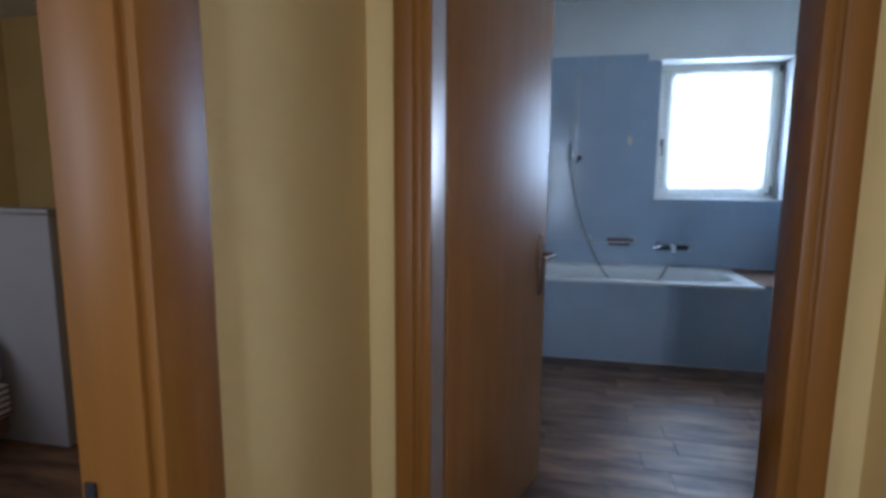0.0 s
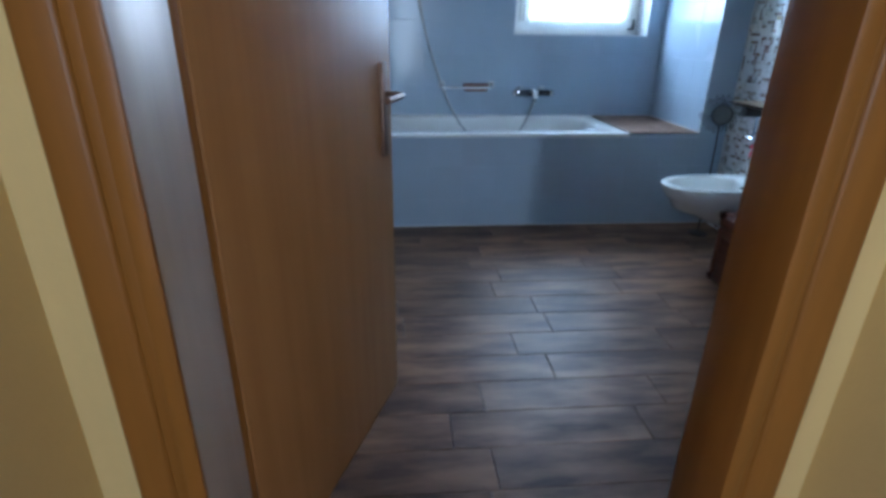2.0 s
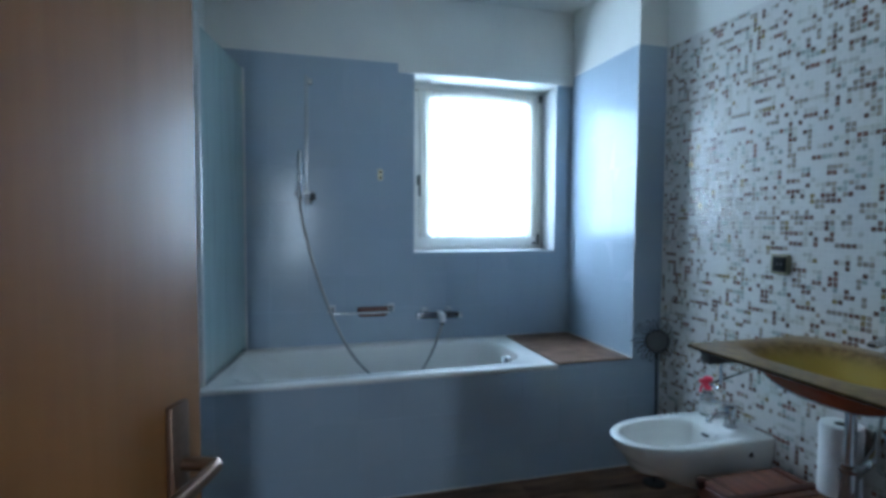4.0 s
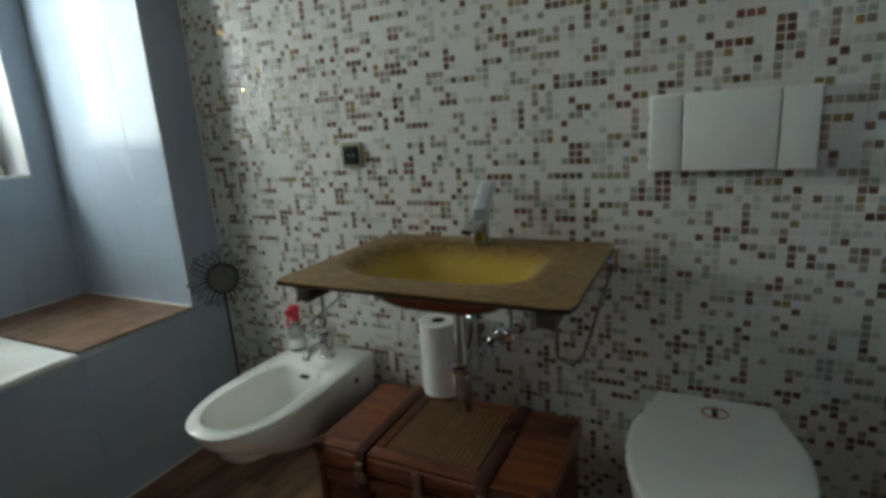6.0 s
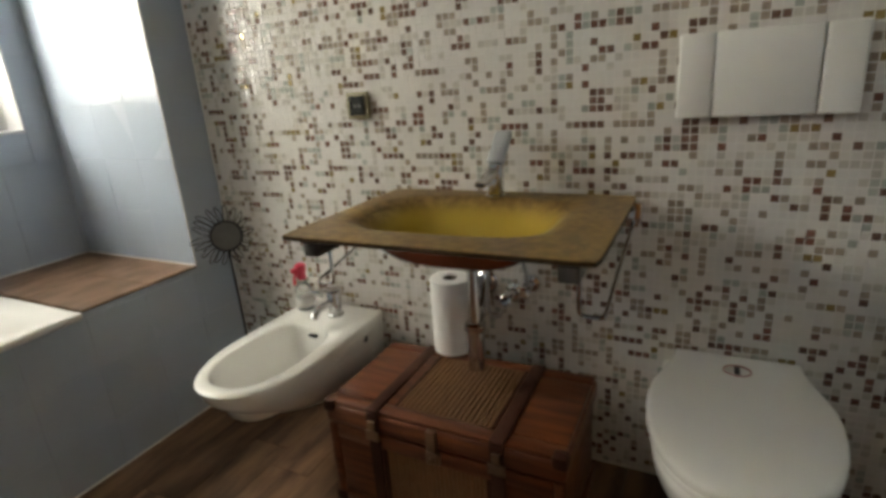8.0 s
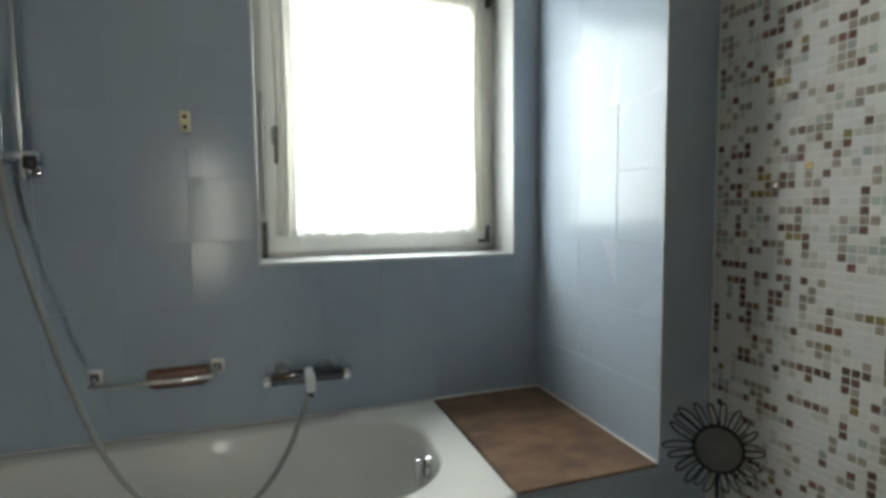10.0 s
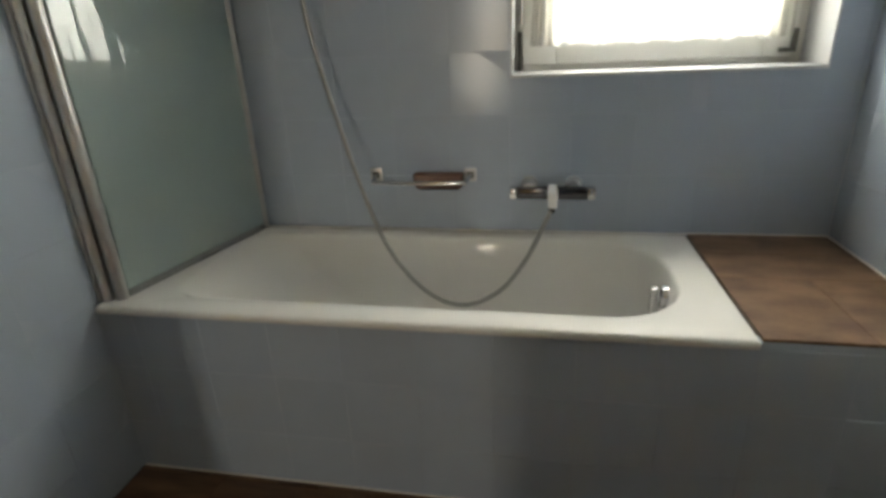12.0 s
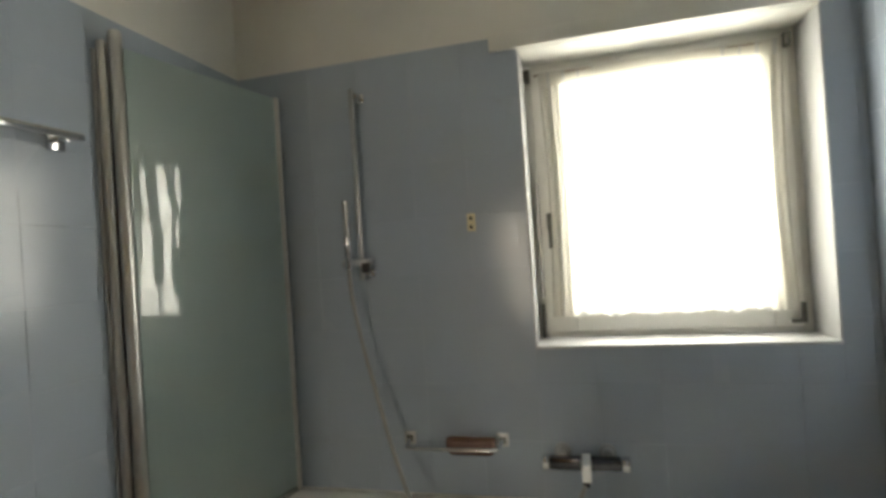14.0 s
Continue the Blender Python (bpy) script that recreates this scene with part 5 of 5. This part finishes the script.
backing("mosaic_bed", XM + 0.0008, XM + 0.005, YD, YP + 0.004, 0.0, ZT, wall_mosaic, M_MOSAIC_GROUT)
PITCH = 0.0201
ncol, nrow = int((YP - YD) / PITCH), int(ZT / PITCH)
grid = np.zeros((nrow, ncol), int)
mr = random.Random(11)
kinds, weights = (1, 2, 3, 4, 5, 6), (18, 8, 28, 34, 14, 4)
for _ in range(int(nrow * ncol * 0.52)):
    i, j, c = mr.randrange(nrow), mr.randrange(ncol), mr.choices(kinds, weights)[0]
    n = mr.choices((1, 2, 3, 4), (60, 26, 10, 4))[0]
    near = grid[max(i - 1, 0):i + 2, max(j - 1, 0):j + n + 1]
    if np.count_nonzero((near > 0) & (near < 4)) > 2 and mr.random() < 0.85:
        continue
    if mr.random() < 0.012:
        grid[i:i + mr.choice((2, 3)), j:j + 2] = c
        continue
    up = mr.random() < 0.3
    for q in range(n):
        a, b = (i + q, j) if up else (i, j + q)
        if a < nrow and b < ncol:
            grid[a, b] = c if mr.random() < 0.85 else mr.choices(kinds, weights)[0]


def chip_points(half, depth, jitter):
    vs = [(0, -half, -half), (0, half, -half), (0, half, half), (0, -half, half)]
    top = half - 0.0011
    tilt = [mr.uniform(-jitter, jitter) for _ in range(2)]
    for y, z in ((-top, -top), (top, -top), (top, top), (-top, top)):
        vs.append((-depth + (tilt[0] * y + tilt[1] * z), y, z))
    return vs


CHIP_FACES = [(7, 6, 5, 4), (0, 1, 5, 4), (1, 2, 6, 5), (2, 3, 7, 6), (3, 0, 4, 7)]
chip_meshes = []
for m_ in M_CHIPS:
    me = bpy.data.meshes.new("chip")
    me.from_pydata(chip_points(0.0091, 0.0012, 0.01), [], CHIP_FACES)
    me.materials.append(m_)
    chip_meshes.append(me)
verts, faces, mats = [], [], []
single_chips = 0
for i in range(nrow):
    for j in range(ncol):
        z, y = (i + 0.5) * PITCH, YD + 0.006 + (j + 0.5) * PITCH
        if y > YP - 0.009:
            continue
        c = int(grid[i, j])
        if 0.92 < z < 1.22 and -2.05 < y < -1.65 and single_chips < 300:
            ob = new("chip", chip_meshes[c])
            ob.parent = wall_mosaic
            ob.location = (XM + 0.0012, y, z)
            single_chips += 1
            continue
        o = len(verts)
        verts += [(XM + 0.0012 + p[0], y + p[1], z + p[2]) for p in chip_points(0.0091, 0.0012, 0.06)]
        faces += [tuple(k + o for k in f) for f in CHIP_FACES]
        mats += [c] * 5
me = bpy.data.meshes.new("mosaic_chips")
me.from_pydata(verts, [], faces)
for m_ in M_CHIPS:
    me.materials.append(m_)
me.polygons.foreach_set("material_index", mats)
chips = new("mosaic_chips", me)
chips.parent = wall_mosaic
tagged(chips, "small white, brown, grey and gold glass mosaic chips", kind="stuff")
